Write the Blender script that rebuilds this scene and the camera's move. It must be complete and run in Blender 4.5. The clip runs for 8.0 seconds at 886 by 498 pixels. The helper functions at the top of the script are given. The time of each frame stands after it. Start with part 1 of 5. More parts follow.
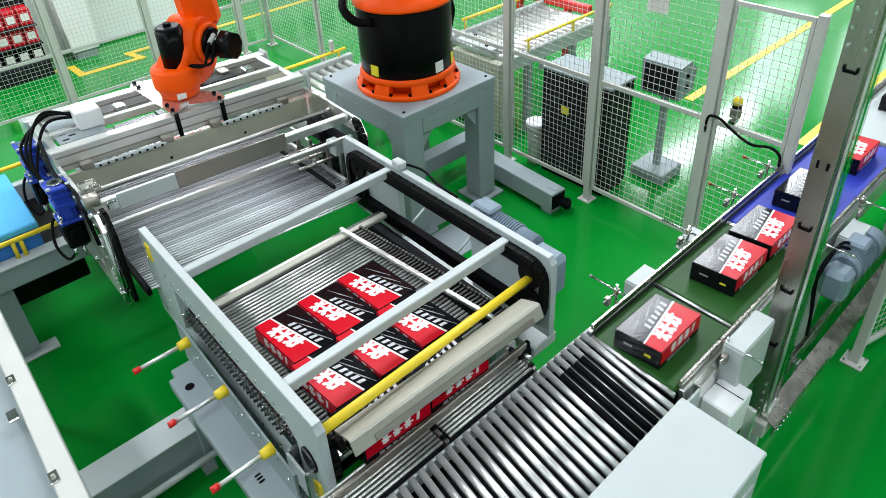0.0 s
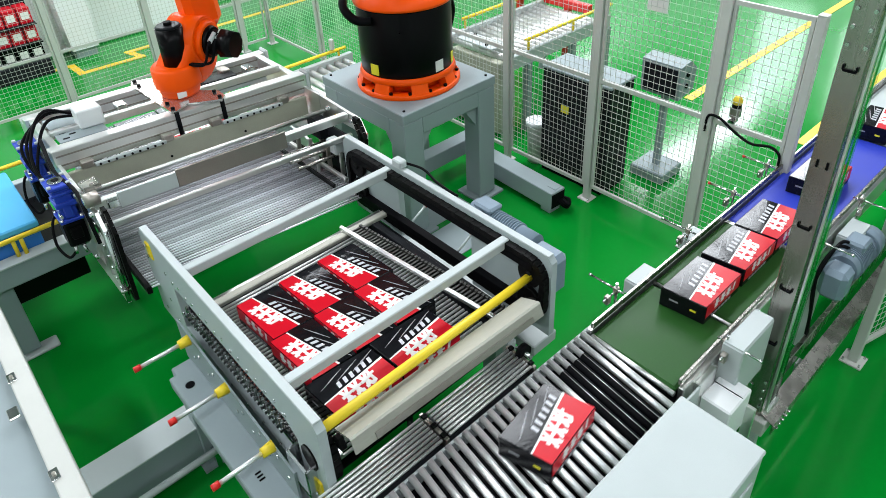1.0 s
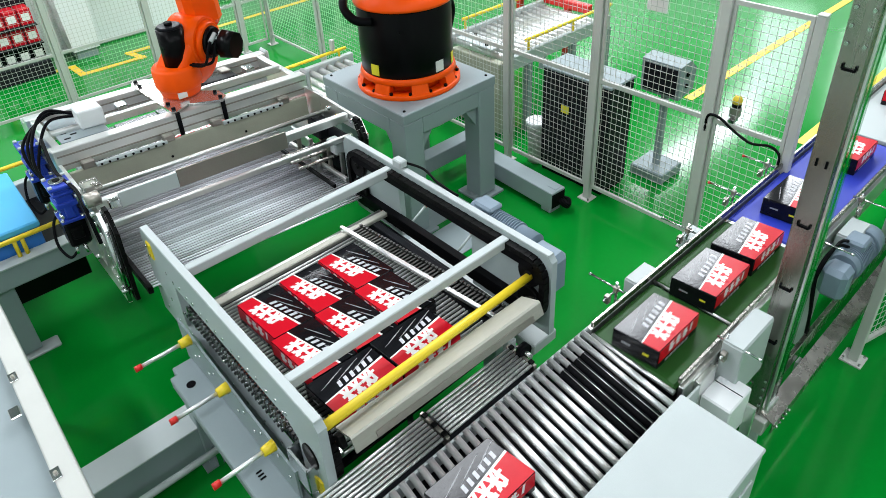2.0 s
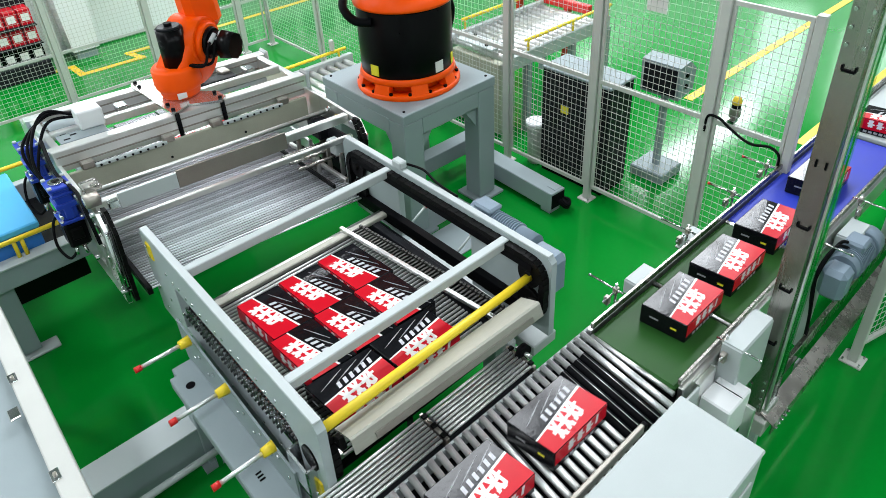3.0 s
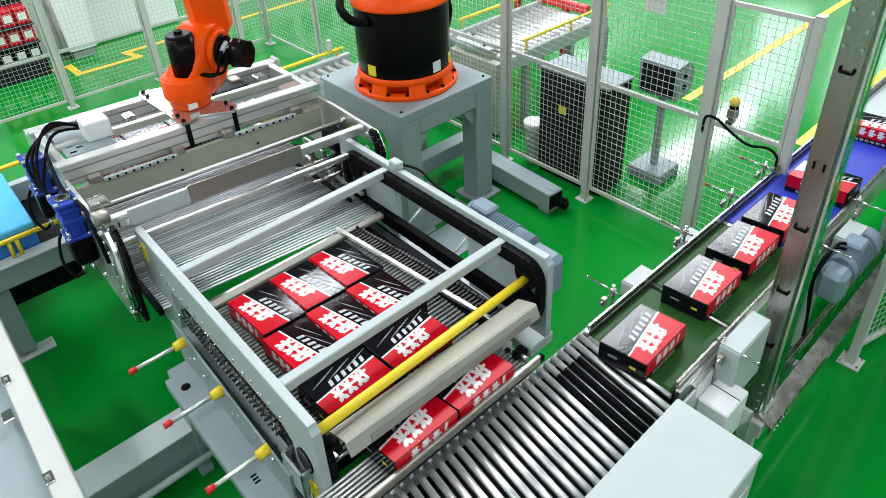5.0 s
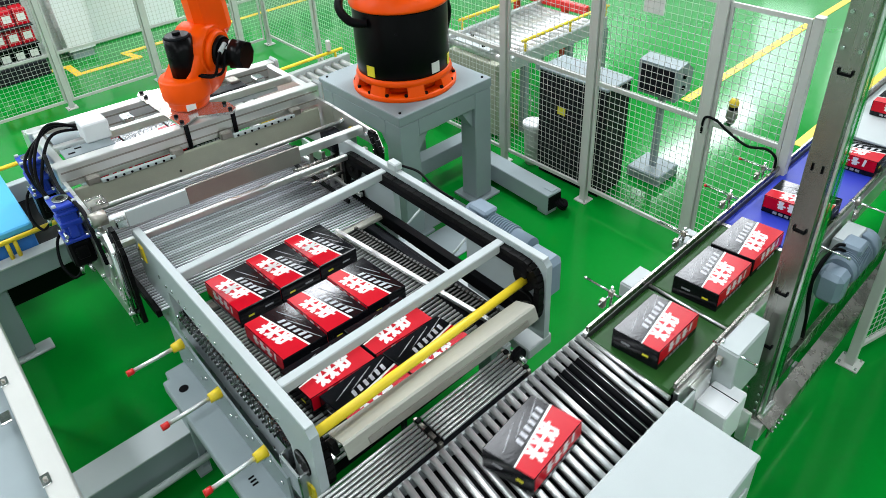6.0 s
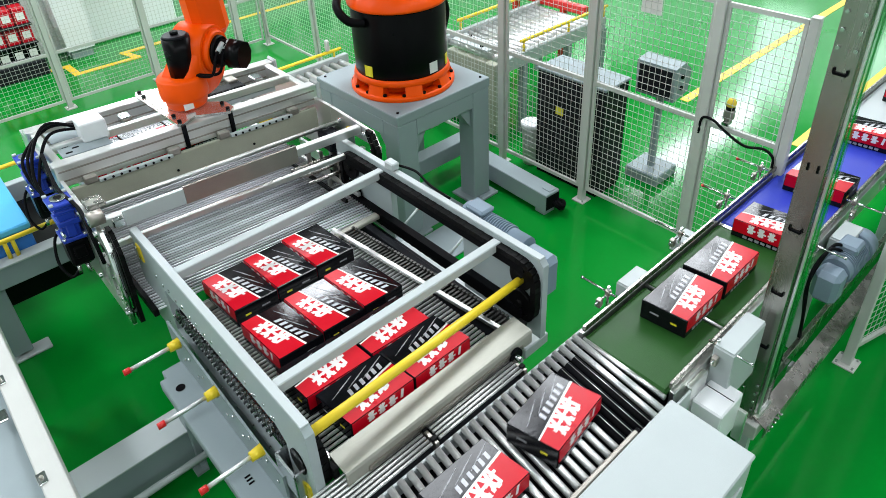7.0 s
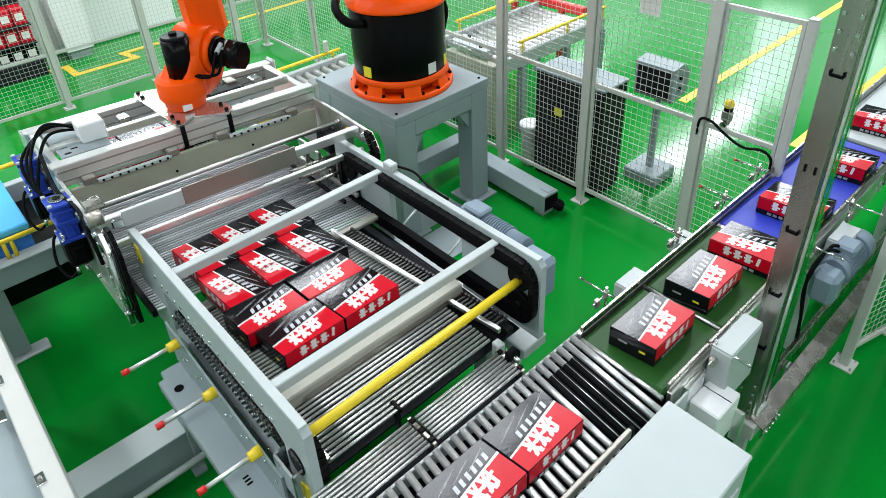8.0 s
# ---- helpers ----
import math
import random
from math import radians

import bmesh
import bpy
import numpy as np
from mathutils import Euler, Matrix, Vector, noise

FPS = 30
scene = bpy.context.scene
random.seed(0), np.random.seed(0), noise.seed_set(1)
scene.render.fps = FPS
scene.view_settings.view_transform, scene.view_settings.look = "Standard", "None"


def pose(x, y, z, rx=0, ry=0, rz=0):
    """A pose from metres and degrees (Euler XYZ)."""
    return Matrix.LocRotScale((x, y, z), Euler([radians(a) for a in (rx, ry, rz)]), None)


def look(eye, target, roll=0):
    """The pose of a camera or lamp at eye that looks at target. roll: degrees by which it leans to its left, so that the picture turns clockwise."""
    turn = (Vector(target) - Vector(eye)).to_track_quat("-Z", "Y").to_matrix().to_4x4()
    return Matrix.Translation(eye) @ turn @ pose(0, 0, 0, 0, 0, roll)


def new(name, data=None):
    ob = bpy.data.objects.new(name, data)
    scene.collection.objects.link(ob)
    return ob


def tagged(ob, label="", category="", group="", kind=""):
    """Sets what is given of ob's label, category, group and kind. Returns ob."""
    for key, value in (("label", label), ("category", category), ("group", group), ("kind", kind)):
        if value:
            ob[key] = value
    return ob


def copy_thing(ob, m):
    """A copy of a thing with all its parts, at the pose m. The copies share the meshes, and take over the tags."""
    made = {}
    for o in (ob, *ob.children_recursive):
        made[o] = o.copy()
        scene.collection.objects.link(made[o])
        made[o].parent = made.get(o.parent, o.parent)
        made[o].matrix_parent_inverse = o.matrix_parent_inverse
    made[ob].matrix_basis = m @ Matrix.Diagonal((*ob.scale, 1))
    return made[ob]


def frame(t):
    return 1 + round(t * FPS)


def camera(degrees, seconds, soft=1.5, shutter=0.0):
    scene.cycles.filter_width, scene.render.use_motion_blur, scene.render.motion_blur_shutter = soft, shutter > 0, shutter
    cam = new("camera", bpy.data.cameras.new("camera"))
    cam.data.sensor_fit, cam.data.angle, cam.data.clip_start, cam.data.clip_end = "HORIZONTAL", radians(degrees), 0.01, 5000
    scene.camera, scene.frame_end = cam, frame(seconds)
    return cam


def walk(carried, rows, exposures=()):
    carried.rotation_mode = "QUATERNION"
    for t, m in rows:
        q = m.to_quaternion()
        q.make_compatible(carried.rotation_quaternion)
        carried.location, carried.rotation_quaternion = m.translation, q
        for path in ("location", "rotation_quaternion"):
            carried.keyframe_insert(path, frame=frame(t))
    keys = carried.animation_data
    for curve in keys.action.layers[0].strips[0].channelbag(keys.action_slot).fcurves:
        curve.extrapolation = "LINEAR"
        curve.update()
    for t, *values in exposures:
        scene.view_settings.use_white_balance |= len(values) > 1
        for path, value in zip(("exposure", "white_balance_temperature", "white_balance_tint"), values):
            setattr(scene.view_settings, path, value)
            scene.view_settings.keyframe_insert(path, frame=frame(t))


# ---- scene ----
cam = camera(63.46, 8.0, soft=0.7, shutter=0.5)
PATH = [
    (0, (-4.537, -2.316, 3.418), (-2.415, 0.183, 1.126), -3.25),
    (0.5, (-4.541, -2.318, 3.418), (-2.418, 0.180, 1.127), -3.24),
    (1, (-4.544, -2.319, 3.419), (-2.422, 0.176, 1.124), -3.17),
    (1.5, (-4.550, -2.328, 3.416), (-2.428, 0.172, 1.124), -3.27),
    (3, (-4.546, -2.325, 3.422), (-2.424, 0.173, 1.129), -3.25),
    (3.5, (-4.542, -2.328, 3.422), (-2.419, 0.169, 1.129), -3.22),
    (4, (-4.538, -2.327, 3.421), (-2.411, 0.163, 1.124), -3.10),
    (4.5, (-4.530, -2.320, 3.418), (-2.403, 0.172, 1.123), -3.11),
    (6, (-4.515, -2.318, 3.422), (-2.387, 0.173, 1.128), -3.09),
    (6.5, (-4.505, -2.329, 3.420), (-2.376, 0.162, 1.126), -3.04),
    (7, (-4.506, -2.334, 3.420), (-2.377, 0.158, 1.127), -3.04),
    (7.5, (-4.509, -2.340, 3.428), (-2.377, 0.148, 1.134), -3.00),
    (8, (-4.504, -2.340, 3.426), (-2.371, 0.150, 1.134), -2.97),
]
walk(cam, [(t, look(eye, target, roll)) for t, eye, target, roll in PATH])

# ---- light: out-of-view ceiling lamps, partly added fill, in a pale hall ----
world = bpy.data.worlds.new("hall_air")
scene.world = world
world.use_nodes = True
world.node_tree.nodes["Background"].inputs[0].default_value = (0.80, 0.90, 1.0, 1)
world.node_tree.nodes["Background"].inputs[1].default_value = 0.03
scene.view_settings.exposure = 0.0
# ---- plan: conveyor axis u and machine axis v, skewed to 84 degrees to fit the camera's view ----
SK = Matrix(((math.cos(radians(3)), math.sin(radians(3)), 0), (math.sin(radians(3)), math.cos(radians(3)), 0), (0, 0, 1)))


# the gripper is kept square on axis v, the roller line on axis u, to fit the camera's view
SQUARE_V = Matrix.Rotation(radians(-3), 3, "Z")
AXES = [SK]


def at(x, y, z, rz=0.0, rx=0.0, ry=0.0):
    p = SK @ Vector((x, y, z))
    return pose(p.x, p.y, p.z, rx, ry, rz)


CEIL = 7.2
# lamp rows, set by their reflections and as fill: (x, y, length, width, watts), in plan
LAMPS = [(-0.6, 2.95, 3.4, 1.3, 250), (3.2, 2.95, 3.4, 1.3, 300), (7.0, 2.95, 3.4, 1.3, 300), (10.8, 2.95, 3.4, 1.3, 280)]
LAMPS += [(-4.6, 2.0, 3.4, 1.2, 50)]
# south row is added fill for faces turned towards the camera
LAMPS += [(x, -4.2, 3.2, 0.45, 135) for x in (-7.5, -3.2, 1.1, 5.4)]
# north lamps are added fill, kept out of the visible floor reflections
LAMPS += [(x, 16.0, 3.2, 0.6, 500) for x in (-8.0, 0.8)]
LAMPS += [(-0.6, 7.4, 3.0, 0.6, 330), (-7.8, 7.0, 0.6, 3.0, 290), (11.2, 10.2, 3.4, 1.0, 240), (12.6, 6.9, 3.2, 0.8, 200), (16.2, 6.9, 3.2, 0.8, 220)]
# extra lamp, added to brighten the cabinet area
LAMPS += [(15.6, 13.0, 3.2, 0.8, 220)]
LAMPS += [(-7.2, y, 0.45, 3.2, 95) for y in (0.0, 4.6)]
for lx, ly, sx, sy, watts in LAMPS:
    ld = bpy.data.lights.new("hall_light", "AREA")
    ld.shape, ld.size, ld.size_y, ld.energy, ld.color = "RECTANGLE", sx, sy, watts * 1.08, (0.895, 0.945, 1.0)
    new("hall_light", ld).matrix_world = at(lx, ly, CEIL - 0.12, 3.0)


# ---- materials ----
def material(name, col, rough=0.5, metal=0.0, var=0.12, scale=6.0, bump=0.0, bscale=120.0, coat=0.0, rvar=0.1, stretch=None, spec=0.5, each=0.0):
    m = bpy.data.materials.new(name)
    m.use_nodes = True
    n, l = m.node_tree.nodes, m.node_tree.links
    b = n["Principled BSDF"]
    b.inputs["Metallic"].default_value = metal
    b.inputs["Coat Weight"].default_value = coat
    b.inputs["Specular IOR Level"].default_value = spec
    tc = n.new("ShaderNodeTexCoord")
    src = tc.outputs["Object"]
    if stretch:
        mp = n.new("ShaderNodeMapping")
        mp.inputs["Scale"].default_value = stretch
        l.new(src, mp.inputs[0])
        src = mp.outputs[0]
    big, fine = n.new("ShaderNodeTexNoise"), n.new("ShaderNodeTexNoise")
    big.inputs["Scale"].default_value, big.inputs["Detail"].default_value = scale, 6
    fine.inputs["Scale"].default_value, fine.inputs["Detail"].default_value = bscale, 4
    l.new(src, big.inputs["Vector"])
    l.new(src, fine.inputs["Vector"])
    ramp = n.new("ShaderNodeMix")
    ramp.data_type = "RGBA"
    lo = [c * (1 - var) for c in col]
    hi = [min(1, c * (1 + var * 0.7)) for c in col]
    ramp.inputs["A"].default_value = (*lo, 1)
    ramp.inputs["B"].default_value = (*hi, 1)
    mixf = n.new("ShaderNodeMath")
    mixf.operation = "MULTIPLY_ADD"
    mixf.inputs[1].default_value, mixf.inputs[2].default_value = 0.35, 0.33
    l.new(fine.outputs[0], mixf.inputs[0])
    add = n.new("ShaderNodeMath")
    add.operation = "MULTIPLY"
    l.new(big.outputs[0], add.inputs[0])
    l.new(mixf.outputs[0], add.inputs[1])
    mul = n.new("ShaderNodeMath")
    mul.operation = "MULTIPLY"
    mul.inputs[1].default_value = 2.0
    l.new(add.outputs[0], mul.inputs[0])
    l.new(mul.outputs[0], ramp.inputs["Factor"])
    if each:
        info, tone, hsv = n.new("ShaderNodeObjectInfo"), n.new("ShaderNodeMapRange"), n.new("ShaderNodeHueSaturation")
        tone.inputs["To Min"].default_value, tone.inputs["To Max"].default_value = 1 - each, 1 + each * 0.4
        l.new(info.outputs["Random"], tone.inputs["Value"])
        l.new(tone.outputs[0], hsv.inputs["Value"])
        l.new(ramp.outputs["Result"], hsv.inputs["Color"])
        l.new(hsv.outputs[0], b.inputs["Base Color"])
    else:
        l.new(ramp.outputs["Result"], b.inputs["Base Color"])
    rr = n.new("ShaderNodeMapRange")
    rr.inputs["To Min"].default_value, rr.inputs["To Max"].default_value = max(0.02, rough - rvar), min(1, rough + rvar)
    l.new(big.outputs[0], rr.inputs["Value"])
    l.new(rr.outputs[0], b.inputs["Roughness"])
    if bump:
        bp = n.new("ShaderNodeBump")
        bp.inputs["Strength"].default_value, bp.inputs["Distance"].default_value = bump, 0.002
        l.new(fine.outputs[0], bp.inputs["Height"])
        l.new(bp.outputs[0], b.inputs["Normal"])
    return m


FLOOR = material("green_epoxy", (0.001, 0.222, 0.021), 0.12, 0, 0.18, 1.1, 0.05, 30, rvar=0.05, spec=0.33)
LINE = material("yellow_floor_paint", (0.80, 0.52, 0.02), 0.4, 0, 0.2, 4, 0.1, 60)
# wall and ceiling tones are chosen for bounce light and floor reflections
WALL = material("grey_white_wall_paint", (0.70, 0.73, 0.73), 0.6, 0, 0.06, 1.5, 0.1, 90)
CEILM = material("dark_ceiling_deck", (0.10, 0.11, 0.115), 0.7, 0, 0.15, 1.5, 0.2, 40)
WHITEC = material("white_cladding", (0.78, 0.79, 0.80), 0.4, 0, 0.05, 2, 0.1, 120)
GREY = material("grey_machine_paint", (0.39, 0.445, 0.45), 0.42, 0, 0.07, 5, 0.15, 300, spec=0.35)
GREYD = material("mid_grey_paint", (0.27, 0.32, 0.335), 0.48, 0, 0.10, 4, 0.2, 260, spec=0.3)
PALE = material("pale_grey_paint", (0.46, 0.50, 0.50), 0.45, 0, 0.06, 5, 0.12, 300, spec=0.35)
CREAM = material("cream_white_paint", (0.53, 0.53, 0.50), 0.42, 0, 0.08, 4, 0.12, 240, spec=0.35)
STEEL = material("brushed_stainless", (0.37, 0.35, 0.32), 0.27, 1.0, 0.22, 2.2, 0.10, 120, rvar=0.1, stretch=(6, 6, 0.35))
ZINC = material("zinc_plated_steel", (0.66, 0.67, 0.68), 0.20, 1.0, 0.12, 12, 0.05, 300, rvar=0.08)
ROLLER = material("polished_roller_steel", (0.78, 0.78, 0.77), 0.34, 0.80, 0.08, 3, 0.0, 40, rvar=0.05, each=0.22)
BEAMM = material("worn_pale_steel", (0.40, 0.395, 0.34), 0.48, 0.35, 0.30, 5, 0.15, 60, stretch=(0.5, 2, 2))
ALU = material("aluminium_profile", (0.80, 0.80, 0.78), 0.36, 1.0, 0.08, 6, 0.06, 200)
DULL = material("dull_steel", (0.40, 0.37, 0.33), 0.42, 1.0, 0.22, 5, 0.15, 150)
DARKS = material("dark_oiled_steel", (0.10, 0.10, 0.095), 0.42, 0.9, 0.3, 20, 0.2, 200)
SKYD = material("deep_blue_plastic", (0.02, 0.17, 0.55), 0.45, 0, 0.1, 5, 0.1, 150)
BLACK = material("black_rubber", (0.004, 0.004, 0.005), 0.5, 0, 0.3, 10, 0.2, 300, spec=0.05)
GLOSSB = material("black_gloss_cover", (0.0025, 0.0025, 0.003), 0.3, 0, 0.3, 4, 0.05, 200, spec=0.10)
CHAINM = material("oiled_chain_steel", (0.005, 0.005, 0.005), 0.4, 0.1, 0.3, 40, 0.3, 400, spec=0.07)
ORANGE = material("orange_robot_paint", (0.98, 0.092, 0.0008), 0.36, 0, 0.06, 4, 0.06, 200, spec=0.18)
YELLOW = material("yellow_paint", (0.82, 0.60, 0.02), 0.4, 0, 0.1, 6, 0.1, 200)
REDP = material("red_plastic", (0.62, 0.015, 0.012), 0.35, 0, 0.12, 10, 0.08, 200)
BLUEM = material("blue_enamel", (0.012, 0.045, 0.42), 0.35, 0, 0.2, 8, 0.15, 200)
SKYB = material("light_blue_plastic", (0.06, 0.40, 0.72), 0.45, 0, 0.1, 5, 0.1, 150)
MOTORG = material("grey_blue_motor_paint", (0.19, 0.25, 0.31), 0.45, 0, 0.12, 9, 0.25, 160, spec=0.35)
CURTM = material("pale_curtain_roller_aluminium", (0.86, 0.86, 0.91), 0.34, 0.3, 0.12, 8, 0.04, 90, stretch=(0.3, 4, 4), each=0.45)
BELTG = material("green_pvc_belt", (0.020, 0.080, 0.016), 0.36, 0, 0.25, 4, 0.25, 350, spec=0.12)
BELTB = material("blue_pvc_belt", (0.015, 0.035, 0.42), 0.5, 0, 0.15, 4, 0.2, 350)
CARDK = material("black_gloss_card", (0.006, 0.006, 0.008), 0.13, 0, 0.3, 8, 0.16, 45, spec=0.22, rvar=0.07)
CARDR = material("red_gloss_card", (0.56, 0.001, 0.013), 0.30, 0, 0.10, 9, 0.05, 120, spec=0.2)
WHITEP = material("white_print", (0.82, 0.80, 0.78), 0.35, 0, 0.06, 20, 0.03, 200)
SILVP = material("silver_grey_print", (0.30, 0.30, 0.32), 0.35, 0, 0.3, 20, 0.03, 200)
GREYP = material("light_grey_print", (0.50, 0.50, 0.54), 0.35, 0, 0.25, 30, 0.03, 200)
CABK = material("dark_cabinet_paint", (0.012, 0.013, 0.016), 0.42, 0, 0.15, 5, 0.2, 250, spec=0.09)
TAN = material("bare_flange_steel", (0.66, 0.62, 0.60), 0.22, 0.85, 0.10, 4, 0.06, 150)
STICK = material("yellow_sticker", (0.85, 0.75, 0.03), 0.4, 0, 0.1, 30)
BEIGE = material("olive_beige_plastic", (0.36, 0.365, 0.285), 0.45, 0, 0.22, 6, 0.15, 150, spec=0.35)


def acrylic():
    m = bpy.data.materials.new("clear_acrylic")
    m.use_nodes = True
    n, l = m.node_tree.nodes, m.node_tree.links
    n.remove(n["Principled BSDF"])
    tr, gl, mx, fr = n.new("ShaderNodeBsdfTransparent"), n.new("ShaderNodeBsdfGlossy"), n.new("ShaderNodeMixShader"), n.new("ShaderNodeFresnel")
    tr.inputs[0].default_value = (0.86, 0.93, 0.90, 1)
    gl.inputs["Roughness"].default_value = 0.06
    fr.inputs[0].default_value = 1.45
    l.new(fr.outputs[0], mx.inputs[0])
    l.new(tr.outputs[0], mx.inputs[1])
    l.new(gl.outputs[0], mx.inputs[2])
    l.new(mx.outputs[0], n["Material Output"].inputs[0])
    return m


GLASS = acrylic()


# ---- building helpers ----
def bx(bm, c, s, m=None, bev=0.0):
    """A box of size s round c, optionally turned by m and with chamfered edges."""
    hx, hy, hz = s[0] / 2, s[1] / 2, s[2] / 2
    t = Matrix.Translation(c) @ (m or Matrix.Identity(4))
    if bev <= 0:
        v = [bm.verts.new(t @ Vector((a * hx, b * hy, d * hz))) for a in (-1, 1) for b in (-1, 1) for d in (-1, 1)]
        for q in ((0, 1, 3, 2), (4, 6, 7, 5), (0, 4, 5, 1), (2, 3, 7, 6), (0, 2, 6, 4), (1, 5, 7, 3)):
            bm.faces.new([v[i] for i in q])
        return
    r = min(bev, hx * 0.9, hy * 0.9, hz * 0.9)
    v = {}
    for a in (-1, 1):
        for b in (-1, 1):
            for d in (-1, 1):
                v[a, b, d] = (bm.verts.new(t @ Vector((a * hx, b * (hy - r), d * (hz - r)))),
                              bm.verts.new(t @ Vector((a * (hx - r), b * hy, d * (hz - r)))),
                              bm.verts.new(t @ Vector((a * (hx - r), b * (hy - r), d * hz))))
    fs = []
    for a in (-1, 1):
        fs.append([v[a, -1, -1][0], v[a, 1, -1][0], v[a, 1, 1][0], v[a, -1, 1][0]])
        fs.append([v[-1, a, -1][1], v[1, a, -1][1], v[1, a, 1][1], v[-1, a, 1][1]])
        fs.append([v[-1, -1, a][2], v[1, -1, a][2], v[1, 1, a][2], v[-1, 1, a][2]])
        for b in (-1, 1):
            fs.append([v[a, b, -1][0], v[a, b, 1][0], v[a, b, 1][1], v[a, b, -1][1]])
            fs.append([v[a, -1, b][0], v[a, 1, b][0], v[a, 1, b][2], v[a, -1, b][2]])
            fs.append([v[-1, a, b][1], v[1, a, b][1], v[1, a, b][2], v[-1, a, b][2]])
            for d in (-1, 1):
                fs.append(list(v[a, b, d]))
    made = [bm.faces.new(f) for f in fs]
    bmesh.ops.recalc_face_normals(bm, faces=made)


def cyl(bm, p0, p1, r0, r1=None, seg=14, cap=True):
    """A round bar or cone from p0 to p1."""
    p0, p1 = Vector(p0), Vector(p1)
    r1 = r0 if r1 is None else r1
    q = (p1 - p0).to_track_quat("Z", "Y").to_matrix()
    a, b = [], []
    for i in range(seg):
        w = q @ Vector((math.cos(2 * math.pi * i / seg), math.sin(2 * math.pi * i / seg), 0))
        a.append(bm.verts.new(p0 + w * r0))
        b.append(bm.verts.new(p1 + w * r1))
    for i in range(seg):
        f = bm.faces.new((a[i], a[(i + 1) % seg], b[(i + 1) % seg], b[i]))
        f.smooth = True
    if cap:
        bm.faces.new(a[::-1])
        bm.faces.new(b)


def tube(bm, pts, r, seg=8, closed=False, steps=6):
    """A bent tube or cable through pts, rounded off."""
    p = [Vector(q) for q in pts]
    if not closed and steps > 1 and len(p) > 2:
        out = []
        for i in range(len(p) - 1):
            a, b, c, d = p[max(i - 1, 0)], p[i], p[i + 1], p[min(i + 2, len(p) - 1)]
            for k in range(steps):
                t = k / steps
                out.append(0.5 * ((2 * b) + (c - a) * t + (2 * a - 5 * b + 4 * c - d) * t * t + (3 * b - a - 3 * c + d) * t ** 3))
        p = out + [p[-1]]
    rings = []
    n = len(p)
    for i in range(n):
        d = (p[(i + 1) % n] - p[i - 1]) if closed else (p[min(i + 1, n - 1)] - p[max(i - 1, 0)])
        q = d.to_track_quat("Z", "Y").to_matrix()
        rings.append([bm.verts.new(p[i] + q @ Vector((r * math.cos(2 * math.pi * k / seg), r * math.sin(2 * math.pi * k / seg), 0))) for k in range(seg)])
    for i in range(n if closed else n - 1):
        u, w = rings[i], rings[(i + 1) % n]
        for k in range(seg):
            bm.faces.new((u[k], u[(k + 1) % seg], w[(k + 1) % seg], w[k])).smooth = True
    if not closed:
        bm.faces.new(rings[0][::-1])
        bm.faces.new(rings[-1])


def prism(bm, pts, ext, axis="x"):
    """A flat outline pushed along an axis from ext[0] to ext[1]. Outline in the other two axes, in order."""
    def place(a, b, e):
        return {"x": (e, a, b), "y": (a, e, b), "z": (a, b, e)}[axis]
    u = [bm.verts.new(place(a, b, ext[0])) for a, b in pts]
    w = [bm.verts.new(place(a, b, ext[1])) for a, b in pts]
    fs = [bm.faces.new(u[::-1]), bm.faces.new(w)]
    for i in range(len(pts)):
        fs.append(bm.faces.new((u[i], u[(i + 1) % len(pts)], w[(i + 1) % len(pts)], w[i])))
    bmesh.ops.recalc_face_normals(bm, faces=fs)


def lathe(bm, rings, c=(0, 0, 0), seg=40):
    """A turned body round the z axis: rings of (radius, height)."""
    rows = [[bm.verts.new((c[0] + r * math.cos(2 * math.pi * k / seg), c[1] + r * math.sin(2 * math.pi * k / seg), c[2] + z)) for k in range(seg)] for r, z in rings]
    for u, w in zip(rows, rows[1:]):
        for k in range(seg):
            bm.faces.new((u[k], u[(k + 1) % seg], w[(k + 1) % seg], w[k])).smooth = True
    bm.faces.new(rows[0][::-1])
    bm.faces.new(rows[-1])


def mesh_of(name, bm, mats):
    me = bpy.data.meshes.new(name)
    bm.to_mesh(me)
    bm.free()
    me.transform(AXES[0].to_4x4())
    for m in mats if isinstance(mats, (list, tuple)) else (mats,):
        me.materials.append(m)
    return me


def part(name, bm, mats, parent=None, label="", kind=""):
    ob = new(name, mesh_of(name, bm, mats))
    if parent:
        ob.parent = parent
    return tagged(ob, label, kind=kind)


def again(name, ob, parent, x, y, z):
    """One more piece on the same mesh, moved in plan."""
    o = new(name, ob.data)
    o.parent = parent
    o.location = AXES[0] @ Vector((x, y, z))
    return o


def thing(name, x, y, z, label, category, group="", kind=""):
    e = new(name)
    e.empty_display_size = 0.1
    e.matrix_basis = at(x, y, z)
    return tagged(e, label, category, group, kind)


def B(*boxes, bev=0.0):
    bm = bmesh.new()
    for c, s in boxes:
        bx(bm, c, s, None, bev)
    return bm


def Cy(p0, p1, r, r1=None, seg=14):
    bm = bmesh.new()
    cyl(bm, p0, p1, r, r1, seg)
    return bm


